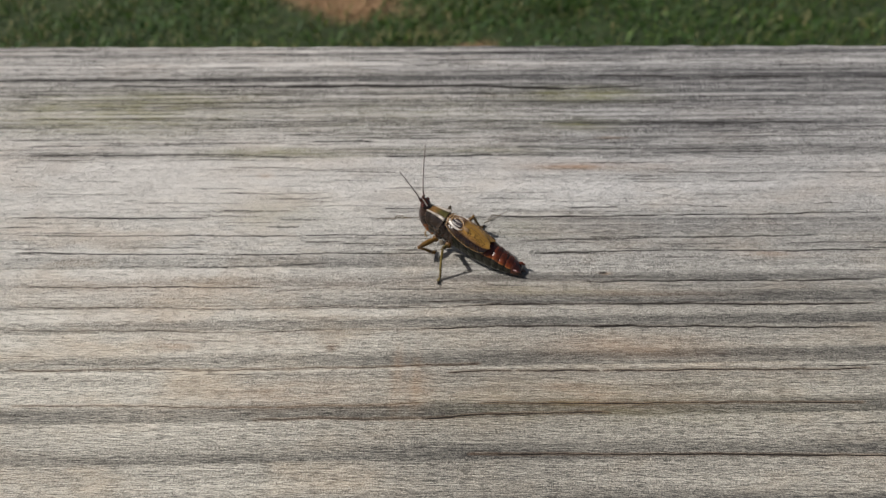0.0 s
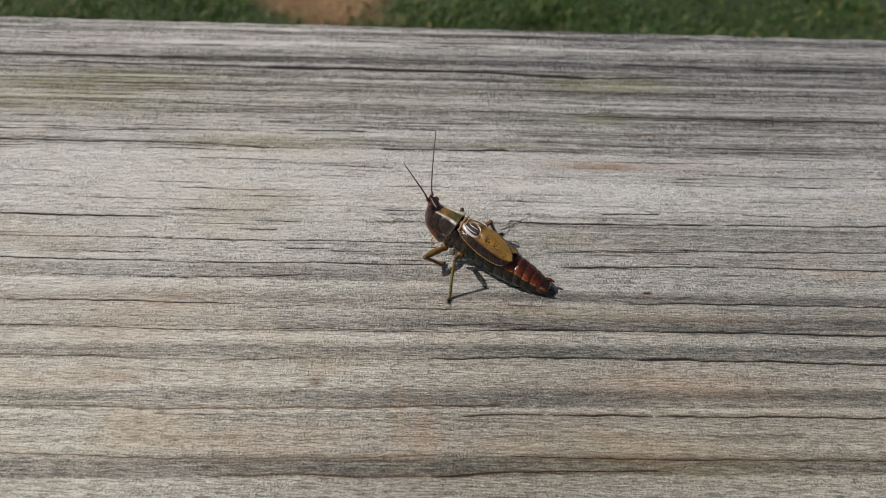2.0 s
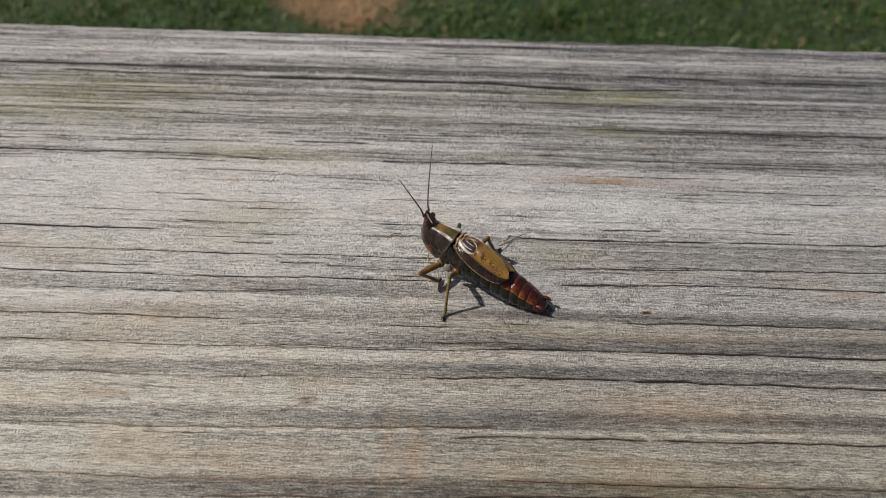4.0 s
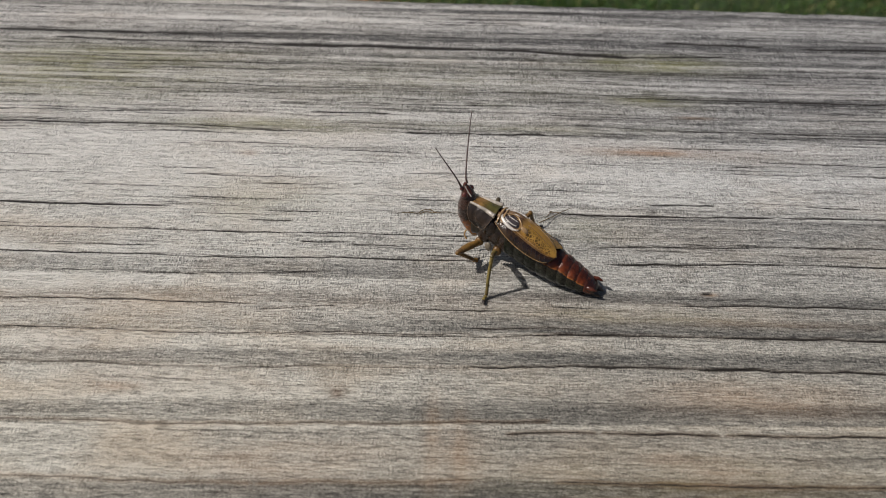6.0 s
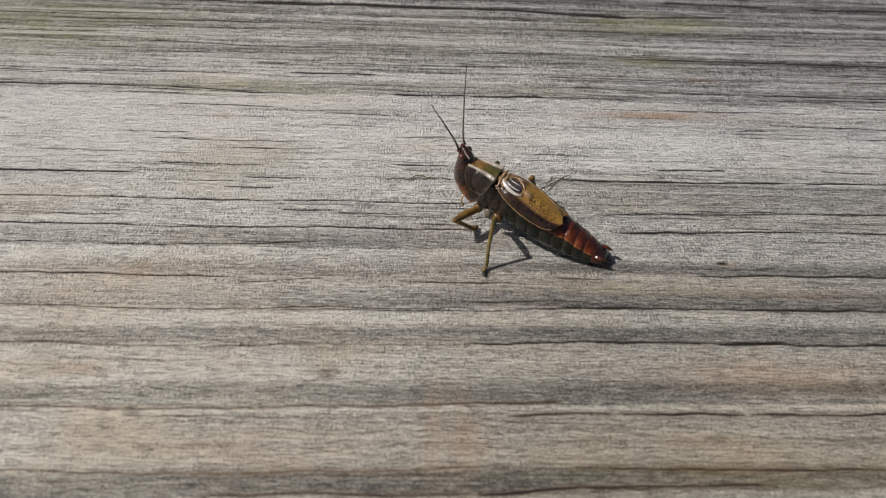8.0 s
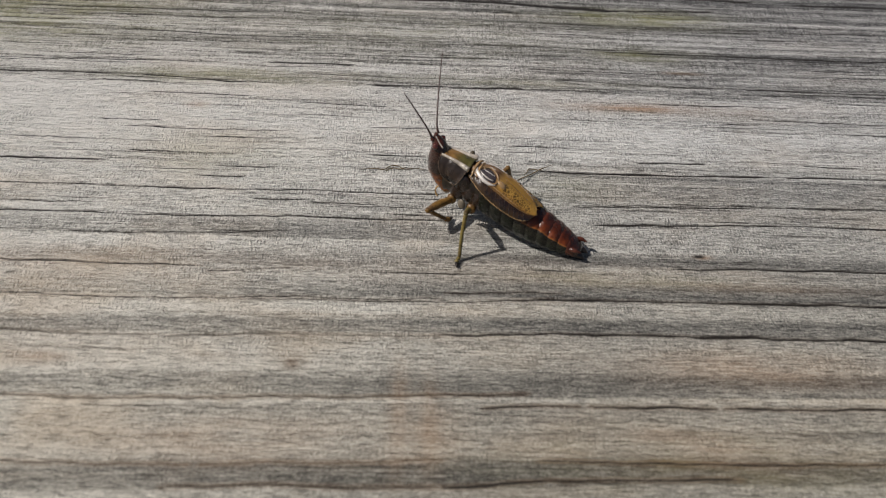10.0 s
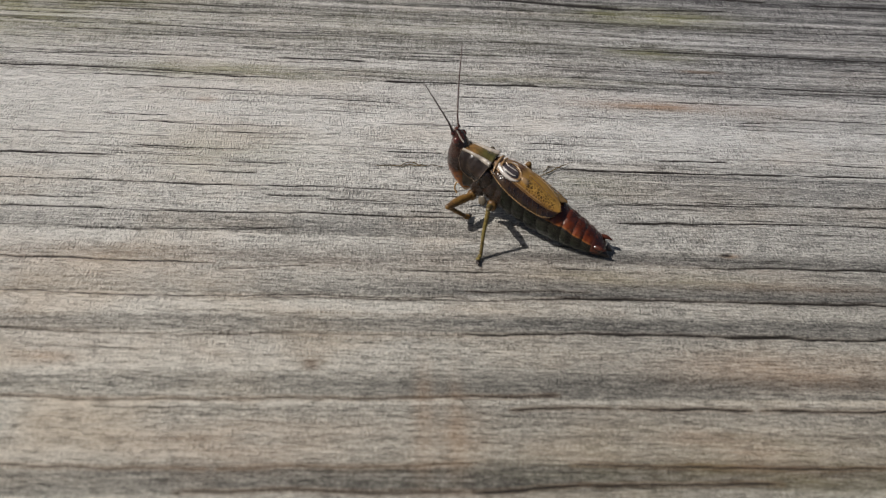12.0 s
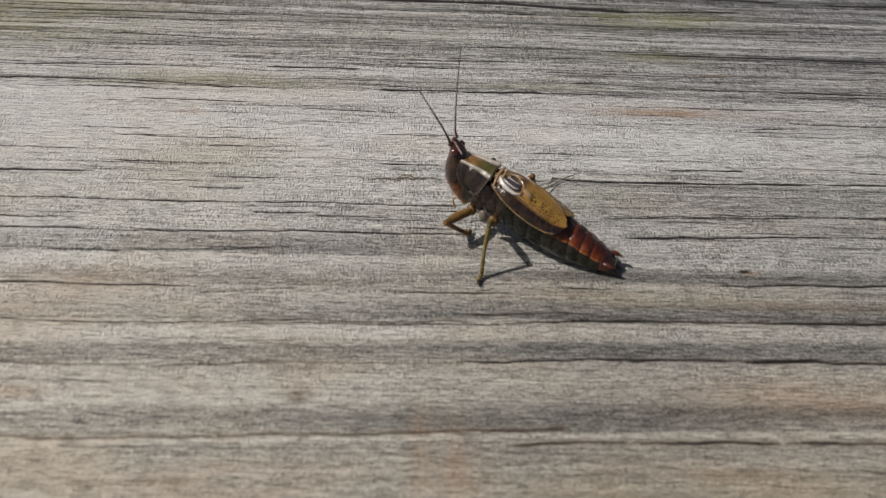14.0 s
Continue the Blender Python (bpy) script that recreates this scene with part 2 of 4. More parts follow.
LEG = chitin("leg_shell", ((0.0, (0.28, 0.145, 0.038)), (0.6, (0.20, 0.11, 0.03)), (1.0, (0.10, 0.05, 0.02))), grain=0.5, rough=0.3, speck=2300.0)
FAR_LEG = chitin("dark_leg_shell", ((0.0, (0.06, 0.05, 0.02)), (1.0, (0.05, 0.035, 0.018))), grain=0.5, rough=0.4, coat=0.2)
WING, VEIN = wing_skin(), plain("wing_vein", (0.20, 0.10, 0.03), 0.3, 0.3)
RIM = plain("shield_rim", (0.15, 0.10, 0.065), 0.16, 1.0, 0.6)
# the keel's highlight is put into this pale colour
KEEL_GLINT = plain("keel_glint", (0.60, 0.52, 0.43), 0.18, 1.0, 0.7, 700.0, 0.0003)
GOLD = plain("amber_vein", (0.40, 0.245, 0.11), 0.18, 1.0, 0.45, 900.0, 0.0001)
# white of the sound mirror's glints, put into the colour
VEIN_GLINT = plain("vein_glint", (0.70, 0.63, 0.56), 0.16, 1.0, 0.5, 1500.0, 0.0002)
MIRROR = plain("sound_mirror_skin", (0.07, 0.055, 0.055), 0.1, 1.0, 0.7, 900.0, 0.0002)
EYE = plain("compound_eye", (0.10, 0.022, 0.015), 0.18, 0.8)
FEELER = plain("feeler", (0.055, 0.022, 0.014), 0.4)
TIP = plain("dark_tip", (0.03, 0.02, 0.016), 0.35)
MID_LEG = chitin("olive_leg_shell", ((0.0, (0.24, 0.17, 0.05)), (0.6, (0.19, 0.15, 0.045)), (1.0, (0.09, 0.055, 0.022))), grain=0.5, rough=0.3, speck=2300.0)
FIBRE = plain("dry_fibre", (0.15, 0.105, 0.045), 0.8)
SOFT_SKIN = plain("soft_membrane", (0.20, 0.165, 0.12), 0.4, 0.3)
PALP = plain("palp", (0.42, 0.26, 0.09), 0.35, 0.3)


# ---- helpers for meshes ----
MM = 0.001


def mesh_of(name, verts, faces, smooth=True, **values):
    me = bpy.data.meshes.new(name)
    me.from_pydata([tuple(v) for v in verts], [], faces)
    me.polygons.foreach_set("use_smooth", [smooth] * len(me.polygons))
    for key, data in values.items():
        me.attributes.new(key, "FLOAT", "POINT").data.foreach_set("value", np.asarray(data, np.float32))
    me.update()
    return me


def part(name, me, material, parent, label=""):
    """One mesh as a part of a thing."""
    ob = new(name, me)
    ob.data.materials.append(material)
    ob.parent = parent
    return tagged(ob, label)


def grid_faces(rows, cols, closed=False):
    faces = []
    for i in range(rows - 1):
        for j in range(cols if closed else cols - 1):
            k = (j + 1) % cols
            faces.append((i * cols + j, i * cols + k, (i + 1) * cols + k, (i + 1) * cols + j))
    return faces


def rings(name, loops, ring_value=None, caps=True, **more):
    """A skin over closed loops of points (mm)."""
    n = len(loops[0])
    verts = [Vector(p) * MM for loop in loops for p in loop]
    faces = grid_faces(len(loops), n, True)
    if caps:
        faces += [tuple(reversed(range(n))), tuple(range((len(loops) - 1) * n, len(loops) * n))]
    values = ring_value if ring_value is not None else [0.5] * len(verts)
    return mesh_of(name, verts, faces, ring=values, **more)


def tube(name, points, radii, sides=10, steps=6):
    """A round, tapering tube along a smooth line through points (mm); ring runs from 0 to 1 along it."""
    pts, rad = smooth_line(points, steps), np.interp(np.linspace(0, len(radii) - 1, (len(points) - 1) * steps + 1), range(len(radii)), radii)
    loops, values, side = [], [], None
    for i, p in enumerate(pts):
        way = (pts[min(i + 1, len(pts) - 1)] - pts[max(i - 1, 0)]).normalized()
        side = way.orthogonal().normalized() if side is None else (side - way * side.dot(way)).normalized()
        up = way.cross(side)
        loops.append([p + float(rad[i]) * (math.cos(a) * side + math.sin(a) * up) for a in np.arange(sides) * 2 * math.pi / sides])
        values += [i / (len(pts) - 1)] * sides
    return rings(name, loops, values)


def smooth_line(points, steps):
    """Catmull-Rom through the points."""
    p = [Vector(q) for q in points]
    p = [2 * p[0] - p[1], *p, 2 * p[-1] - p[-2]]
    out = []
    for i in range(1, len(p) - 2):
        for t in [n / steps for n in range(steps)]:
            a, b, c, d = p[i - 1 : i + 3]
            out.append(0.5 * (2 * b + (c - a) * t + (2 * a - 5 * b + 4 * c - d) * t * t + (3 * b - a - 3 * c + d) * t**3))
    return out + [p[-2]]


def ball(name, centre, radii, turn=0.0, rows=12, cols=18):
    loops = []
    for i in range(rows + 1):
        a = math.pi * (0.02 + 0.96 * i / rows)
        loops.append([Vector(centre) + Euler((0, turn, 0)).to_matrix() @ Vector((radii[0] * math.sin(a) * math.cos(b), radii[1] * math.sin(a) * math.sin(b), -radii[2] * math.cos(a))) for b in np.arange(cols) * 2 * math.pi / cols])
    return rings(name, loops, [i / rows for i in range(rows + 1) for _ in range(cols)])


def lattice(seed, shape):
    return np.random.default_rng(seed).random(shape)


def wave_noise(x, seed):
    """Smooth noise from -1 to 1 along a line; x in lattice steps."""
    v = lattice(seed, 4096)
    i = np.floor(x).astype(int)
    f = x - i
    f = f * f * (3 - 2 * f)
    return 2 * (v[i % 4096] * (1 - f) + v[(i + 1) % 4096] * f) - 1


def field_noise(x, y, seed):
    """Smooth noise from -1 to 1 over a plane."""
    v = lattice(seed, (512, 512))
    i, j = np.floor(x).astype(int), np.floor(y).astype(int)
    f, g = x - i, y - j
    f, g = f * f * (3 - 2 * f), g * g * (3 - 2 * g)
    i, j, k, m = i % 512, j % 512, (i + 1) % 512, (j + 1) % 512
    return 2 * ((v[i, j] * (1 - f) + v[k, j] * f) * (1 - g) + (v[i, m] * (1 - f) + v[k, m] * f) * g) - 1


# ---- the deck railing: a weathered board laid flat on posts ----
BOARD_NEAR, BOARD_FAR, BOARD_THICK, BOARD_END, GROUND = 0.055, 0.1974, 0.038, 0.95, -1.2


class Board:
    """The board's top as a height field (mm), with its bands, cracks and stains."""

    def __init__(self):
        fine = np.arange(-122.0, 122.01, 0.62)
        coarse = 122 + (BOARD_END * 1000 - 122) * np.linspace(0, 1, 50)[1:] ** 1.6
        self.xs = np.concatenate([-coarse[::-1], fine, coarse])
        near, far = BOARD_NEAR * 1000, BOARD_FAR * 1000
        self.ys = np.concatenate([near + np.arange(2.2, 15, 0.3), np.arange(near + 15, far - 2.2, 0.09)])
        self.x, self.y = np.meshgrid(self.xs, self.ys)
        # the grain wanders a little, and runs slightly askew of the board's edge
        self.v = self.y - (0.012 + 0.022 * np.clip((124 - self.y) / 22, 0, 1)) * self.x + 0.2 * wave_noise(self.x / 46 + 7, 3) + 0.2 * field_noise(self.x / 17, self.y / 9, 4)
        self.height = 0.05 * field_noise(self.x / 30, self.y / 6, 5)
        self.band = np.full_like(self.x, 0.3)
        self.crack, self.tan, self.green = (np.zeros_like(self.x) for _ in range(3))

    def within(self, x0, x1, soft):
        low, high = (self.x - x0) / soft, (x1 - self.x) / soft
        return np.clip(np.minimum(low, high) + 0.5, 0, 1)

    def dark(self, y0, y1, tone, x0=-999, x1=999, soft=25.0, near_edge=0.3, far_edge=2.0):
        """A latewood band from y0 to y1 (at x = 0), sharp on its near side, fading on its far side."""
        a = np.clip((self.v - y0) / near_edge + 0.5, 0, 1) * np.clip((y1 - self.v) / far_edge + 0.5, 0, 1)
        a = a * self.within(x0, x1, soft) * (0.9 + 0.2 * field_noise(self.x / 14, self.y / 1.2, int(y0 * 7) % 999))
        self.band += tone * a
        self.height += 0.10 * a

    def split(self, x0, y0, x1, y1, width, depth=0.14, seed=None):
        """A drying crack that follows the grain between two places (mm)."""
        ends = 4 if seed else 12
        width *= 1.15 if not seed and 110 < y0 < 170 else 1.0
        rust = 0.28 if y0 < 97 else 0.1 if y0 < 112 else 0.0
        seed = int(abs(x0 * 31 + y0 * 17 + x1)) % 4000 if seed is None else seed
        t = np.clip((self.xs - x0) / (x1 - x0), 0, 1)
        line = y0 + (y1 - y0) * t + 0.16 * wave_noise(self.xs / 9 + 7, 11) + 0.10 * wave_noise(self.xs / 2.7 + seed, 12) + 0.05 * wave_noise(self.xs / 0.9 + seed, 14)
        wide = width * np.clip(ends * t * (1 - t) + 0.2, 0, 1) * ((0.95 if ends > 4 else 0.75) + 0.35 * wave_noise(self.xs / 5 + seed, 13))
        wide = np.where((self.xs < x0) | (self.xs > x1), 0, np.maximum(wide, 0))
        for j in np.nonzero(wide > 0.02)[0]:
            near = np.abs(self.ys - line[j])
            i = np.nonzero(near < wide[j] + 0.6)[0]
            a = np.clip(1.25 - near[i] / max(wide[j], 0.06), 0, 1)
            self.height[i, j] -= depth * a * min(1, wide[j] / 0.10)
            # dirt, plus the shade of a deep crack painted on a shallow one
            dirt_shade = np.clip(2.3 - 1.9 * near[i] / max(wide[j], 0.07), 0, 1) * (0.6 if y0 < 106 and x1 < 5 else 1.0)
            self.crack[i, j] = np.maximum(self.crack[i, j], dirt_shade * min(1, wide[j] / (0.05 if ends > 4 else 0.10)))
            self.tan[i, j] += rust * np.clip(1 - near[i] / 0.45, 0, 1) * (ends > 4)
            self.band[i, j] += 0.07 * np.clip(1 - near[i] / (wide[j] + 0.35), 0, 1)

    def stain(self, layer, x, y, rx, ry, amount):
        d = ((self.x - x) / rx) ** 2 + ((self.y - y) / ry) ** 2
        layer += amount * np.exp(-d) * (0.8 + 0.4 * field_noise(self.x / 5, self.y / 1.5, int(abs(x * 13 + y)) % 999))

    def build(self, name):
        near, far, bottom = BOARD_NEAR * 1000, BOARD_FAR * 1000, -BOARD_THICK * 1000
        n = len(self.xs)
        turn = np.linspace(0, math.pi / 2, 7)[:-1]
        r = 2.2
        front = [(near + 0.6, bottom), (near, bottom + 0.6), (near, bottom / 2), *((near + r - r * math.cos(a), -r + r * math.sin(a)) for a in turn)]
        back = [(near + far - y, z) for y, z in reversed(front)]
        rows_y = [y for y, _ in front] + list(self.ys) + [y for y, _ in back]
        x = np.tile(self.xs, (len(rows_y), 1))
        y = np.repeat(np.array(rows_y)[:, None], n, 1)
        z = np.zeros_like(x)
        top = slice(len(front), len(front) + len(self.ys))
        z[top] = self.height
        layers = {}
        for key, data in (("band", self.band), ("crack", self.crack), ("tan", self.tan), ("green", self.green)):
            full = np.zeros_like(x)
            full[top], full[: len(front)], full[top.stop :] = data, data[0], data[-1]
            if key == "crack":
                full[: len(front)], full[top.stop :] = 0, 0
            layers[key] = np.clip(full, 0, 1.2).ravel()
        for i, (_, h) in enumerate(front):
            z[i] = h + self.height[0] * (i > 2)
        for i, (_, h) in enumerate(back):
            z[top.stop + i] = h + self.height[-1] * (i < len(back) - 3)
            y[top.stop + i] += 0.25 * wave_noise(self.xs / 5, 21) + 0.15 * wave_noise(self.xs / 1.7, 22)
        rows = len(rows_y)
        me = bpy.data.meshes.new(name)
        co = np.stack([x, y, z], -1).reshape(-1, 3) * MM
        i, j = np.meshgrid(np.arange(rows), np.arange(n - 1), indexing="ij")
        k = (i + 1) % rows
        quads = np.stack([i * n + j, i * n + j + 1, k * n + j + 1, k * n + j], -1).reshape(-1, 4)
        ends = np.concatenate([np.arange(rows)[::1] * n, np.arange(rows)[::-1] * n + n - 1])
        me.vertices.add(len(co))
        me.vertices.foreach_set("co", co.astype(np.float32).ravel())
        me.loops.add(quads.size + len(ends))
        me.loops.foreach_set("vertex_index", np.concatenate([quads.ravel(), ends]).astype(np.int32))
        starts = np.concatenate([np.arange(len(quads)) * 4, quads.size + np.array([0, rows])])
        me.polygons.add(len(starts))
        me.polygons.foreach_set("loop_start", starts.astype(np.int32))
        me.polygons.foreach_set("use_smooth", np.ones(len(starts), bool))
        for key, data in layers.items():
            me.attributes.new(key, "FLOAT", "POINT").data.foreach_set("value", data.astype(np.float32))
        me.update(calc_edges=True)
        me.validate()
        return me


def railing_board():
    b = Board()
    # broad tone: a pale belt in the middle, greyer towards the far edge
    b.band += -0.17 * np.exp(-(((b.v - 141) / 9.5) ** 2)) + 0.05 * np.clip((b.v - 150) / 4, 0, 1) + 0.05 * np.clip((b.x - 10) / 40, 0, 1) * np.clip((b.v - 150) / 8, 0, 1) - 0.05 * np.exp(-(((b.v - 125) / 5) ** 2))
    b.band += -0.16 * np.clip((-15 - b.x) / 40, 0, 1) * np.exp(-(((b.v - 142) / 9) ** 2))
    # darker to the right and along the near edge, lighter on the left
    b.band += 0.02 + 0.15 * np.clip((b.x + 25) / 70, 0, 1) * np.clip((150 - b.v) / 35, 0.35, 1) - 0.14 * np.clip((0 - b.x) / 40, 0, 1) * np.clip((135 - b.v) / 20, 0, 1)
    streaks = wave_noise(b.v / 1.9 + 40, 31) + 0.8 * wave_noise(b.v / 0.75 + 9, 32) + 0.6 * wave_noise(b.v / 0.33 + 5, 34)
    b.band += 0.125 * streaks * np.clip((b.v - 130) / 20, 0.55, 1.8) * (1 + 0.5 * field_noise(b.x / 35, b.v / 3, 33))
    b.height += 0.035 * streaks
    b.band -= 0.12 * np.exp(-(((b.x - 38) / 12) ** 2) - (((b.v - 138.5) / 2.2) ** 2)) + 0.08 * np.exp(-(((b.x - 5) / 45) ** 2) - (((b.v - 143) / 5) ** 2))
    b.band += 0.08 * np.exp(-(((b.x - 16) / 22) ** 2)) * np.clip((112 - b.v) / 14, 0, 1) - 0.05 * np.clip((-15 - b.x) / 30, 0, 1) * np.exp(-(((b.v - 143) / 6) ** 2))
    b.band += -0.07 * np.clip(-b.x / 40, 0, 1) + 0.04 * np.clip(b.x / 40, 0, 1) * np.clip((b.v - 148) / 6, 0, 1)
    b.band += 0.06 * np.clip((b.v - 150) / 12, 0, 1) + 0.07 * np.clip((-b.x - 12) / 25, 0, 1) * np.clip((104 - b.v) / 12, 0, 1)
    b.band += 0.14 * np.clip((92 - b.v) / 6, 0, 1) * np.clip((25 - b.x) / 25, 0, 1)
    # latewood
    b.dark(103.1, 105.3, 0.28, far_edge=1.0)
    b.dark(95.0, 97.9, 0.27, far_edge=1.2)
    b.dark(85.3, 88.0, 0.30, far_edge=1.4)
    b.dark(78.0, 80.3, 0.26)
    b.dark(68.5, 72.0, 0.35)
    b.dark(60.0, 63.0, 0.35)
    b.dark(108.4, 111.0, 0.35, -15, 999, far_edge=1.4)
    b.dark(108.3, 110.6, 0.3, -999, -10)
    b.dark(113.8, 115.7, 0.36, 0, 999, far_edge=1.2)
    b.dark(117.4, 120.4, 0.26, -999, 2, far_edge=1.2)
    b.dark(112.9, 114.8, 0.30, -999, -5)
    b.dark(126.4, 130.6, 0.26, 8, 999, near_edge=2.0, far_edge=0.4)
    b.dark(150.2, 152.4, 0.20, -999, 999, near_edge=0.5)
    b.dark(152.5, 156.6, 0.20, 5, 999)
    b.dark(158.5, 161.0, 0.14, 0, 999)
    b.dark(172.5, 178.0, 0.14, near_edge=2.0)
    b.dark(179.2, 181.5, 0.20)
    b.dark(184.0, 185.4, 0.20)
    b.dark(187.8, 189.2, 0.22)
    b.dark(191.2, 192.6, 0.18)
    # the long drying cracks
    b.split(-140, 179.6, -48.5, 180.2, 0.38)
    b.split(-79, 177.6, -36, 177.3, 0.33)
    b.split(-38, 177.3, 3, 177.6, 0.53)
    b.split(1, 177.6, 29, 176.3, 0.46)
    b.split(27, 176.3, 46, 177.4, 0.33)
    b.split(35, 182.0, 54, 181.6, 0.33)
    b.split(61, 181.3, 84, 181.5, 0.40)
    b.split(-51.5, 163.6, -32.6, 163.1, 0.14)
    b.split(-32.6, 163.1, -17.9, 163.3, 0.13)
    b.split(-90.0, 153.5, -43.4, 154.7, 0.13)
    b.split(-27.4, 155.6, -14.3, 155.7, 0.17)
    b.split(-88.7, 150.0, -46.2, 150.6, 0.19)
    b.split(-46.2, 150.6, -30.9, 150.2, 0.14)
    b.split(-11.7, 150.3, -0.4, 150.6, 0.19)
    b.split(-0.4, 150.4, 11.4, 150.6, 0.19)
    b.split(11.4, 150.6, 23.9, 150.9, 0.11)
    b.split(-43.5, 146.5, -28.6, 146.4, 0.11)
    b.split(-21.5, 144.9, -8.7, 145.0, 0.09)
    b.split(-47.7, 139.4, -39.2, 139.6, 0.12)
    b.split(-44.2, 137.9, -23.2, 138.2, 0.09)
    b.split(-11.1, 140.0, -0.5, 140.3, 0.10)
    b.split(-0.5, 140.2, 6.4, 140.3, 0.10)
    b.split(-42.3, 132.8, -27.8, 132.9, 0.13)
    b.split(-81.2, 130.3, -44.0, 130.5, 0.19)
    b.split(-10.7, 133.7, -3.2, 133.8, 0.09)
    b.split(-32.6, 128.2, -26.1, 128.3, 0.13)
    b.split(-79.2, 125.2, -25.1, 125.6, 0.12)
    b.split(-25.1, 125.6, -0.6, 126.2, 0.16)
    b.split(-24.4, 123.8, -17.5, 123.9, 0.12)
    b.split(-17.4, 123.4, -8.7, 123.7, 0.08)
    b.split(-77.5, 120.5, -40.2, 120.4, 0.17)
    b.split(-40.2, 120.4, -0.6, 121.2, 0.12)
    b.split(-44.7, 116.9, -21.2, 117.8, 0.09)
    b.split(26.6, 164.0, 39.0, 163.9, 0.10)
    b.split(24.9, 134.1, 34.8, 134.4, 0.13)
    b.split(11.4, 131.2, 42.9, 132.0, 0.20)
    b.split(42.9, 132.0, 84.1, 133.2, 0.12)
    b.split(47.9, 134.8, 55.8, 134.6, 0.09)
    b.split(19.9, 125.1, 32.1, 125.5, 0.08)
    b.split(17.0, 121.3, 41.8, 122.3, 0.15)
    b.split(41.8, 122.3, 79.8, 122.7, 0.13)
    b.split(43.6, 145.3, 89.2, 145.3, 0.09)
    b.split(-74.1, 111.7, -27.9, 112.2, 0.09)
    b.split(-27.7, 111.3, -17.8, 112.1, 0.08)
    b.split(-72.3, 106.9, -33.6, 107.1, 0.09)
    b.split(-33.6, 107.1, -0.7, 108.3, 0.08)
    b.split(-70.3, 101.7, -30.3, 101.9, 0.15)
    b.split(-30.3, 101.9, -16.6, 102.5, 0.12)
    b.split(-67.1, 93.4, -22.7, 94.2, 0.12)
    b.split(-22.7, 94.2, -0.8, 95.4, 0.13)
    b.split(-64.6, 86.8, -23.2, 86.9, 0.10)
    b.split(-23.2, 86.9, -0.9, 88.1, 0.08)
    b.split(-26.0, 84.6, -0.9, 85.4, 0.13)
    b.split(25.8, 114.2, 76.6, 115.2, 0.13)
    b.split(-0.7, 109.1, 12.8, 109.4, 0.08)
    b.split(6.8, 108.2, 27.2, 108.9, 0.15)
    b.split(27.2, 108.9, 74.2, 109.4, 0.18)
    b.split(-0.8, 103.1, 25.2, 103.9, 0.15)
    b.split(25.2, 103.9, 72.1, 104.2, 0.18)
    b.split(-0.8, 95.4, 8.1, 95.6, 0.10)
    b.split(2.8, 93.9, 13.2, 94.4, 0.10)
    b.split(13.2, 94.4, 26.8, 94.7, 0.14)
    b.split(26.8, 94.7, 68.5, 95.6, 0.12)
    b.split(7.8, 88.0, 65.8, 89.2, 0.09)
    b.split(-0.9, 85.3, 8.6, 86.0, 0.12)
    b.split(8.6, 86.0, 26.9, 86.8, 0.13)
    b.split(25, 162.6, 82, 162.9, 0.21)
    b.split(6, 79.1, 90, 80.6, 0.13)
    b.split(-17, 102.4, -0.5, 103.1, 0.08)
    b.split(-24, 107.1, 12, 108.3, 0.07)
    b.split(45, 125.9, 70, 126.6, 0.10)
    b.split(16, 124.5, 46, 125.9, 0.09)
    b.split(-77, 165.6, -60, 166.0, 0.12)
    b.split(44, 170.4, 52, 170.5, 0.16)
    b.split(16, 153.7, 36, 153.0, 0.10)
    b.split(36, 153.0, 70, 153.3, 0.12)
    # many hairline checks
    rng = random.Random(5)
    for n in range(1, 640):
        y, x = rng.uniform(84, 194), rng.uniform(-118, 112)
        if y < 122 and n % 5:
            continue
        length = rng.uniform(3, 20) * (1.6 if y > 145 else 1)
        b.split(x, y + 0.011 * x, x + length, y + 0.011 * (x + length), rng.uniform(0.06, 0.13), 0.15, n)
    for n in range(1, 170):
        y, x, length = rng.uniform(150, 195), rng.uniform(-120, 100), rng.uniform(8, 40)
        b.split(x, y + 0.011 * x, x + length, y + 0.011 * (x + length), rng.uniform(0.09, 0.14), 0.15, n)
    # tannin, knots and algae
    b.stain(b.tan, 26, 146.8, 8, 0.9, 0.55)
    b.stain(b.tan, 31, 147.2, 13, 1.5, 0.42)
    b.stain(b.tan, -35.5, 143.6, 1.6, 0.9, 0.55)
    b.stain(b.tan, -16.2, 98.6, 0.9, 0.8, 0.45)
    b.band += 0.42 * np.exp(-(((b.x + 16.2) / 0.9) ** 2) - (((b.y - 98.6) / 0.8) ** 2))
    b.stain(b.tan, -41.8, 98.4, 3.2, 0.9, 0.5)
    b.stain(b.tan, 30.0, 116.2, 0.9, 0.4, 0.8)
    b.stain(b.tan, 61, 121.4, 6, 0.9, 0.4)
    b.stain(b.tan, -5.2, 93, 0.9, 7, 0.3)
    b.stain(b.tan, -2.2, 93, 0.8, 6, 0.26)
    b.stain(b.tan, -20, 89.5, 14, 3, 0.34)
    b.stain(b.tan, -2, 91, 3, 3, 0.3)
    b.stain(b.tan, 24, 90, 18, 3, 0.34)
    b.stain(b.tan, 34, 99.5, 16, 2.5, 0.24)
    b.stain(b.tan, 30, 111.5, 18, 1.0, 0.25)
    b.stain(b.tan, -50, 105, 10, 2, 0.22)
    b.stain(b.tan, -34, 100, 18, 2.5, 0.2)
    b.stain(b.tan, 30, 100, 14, 2, 0.2)
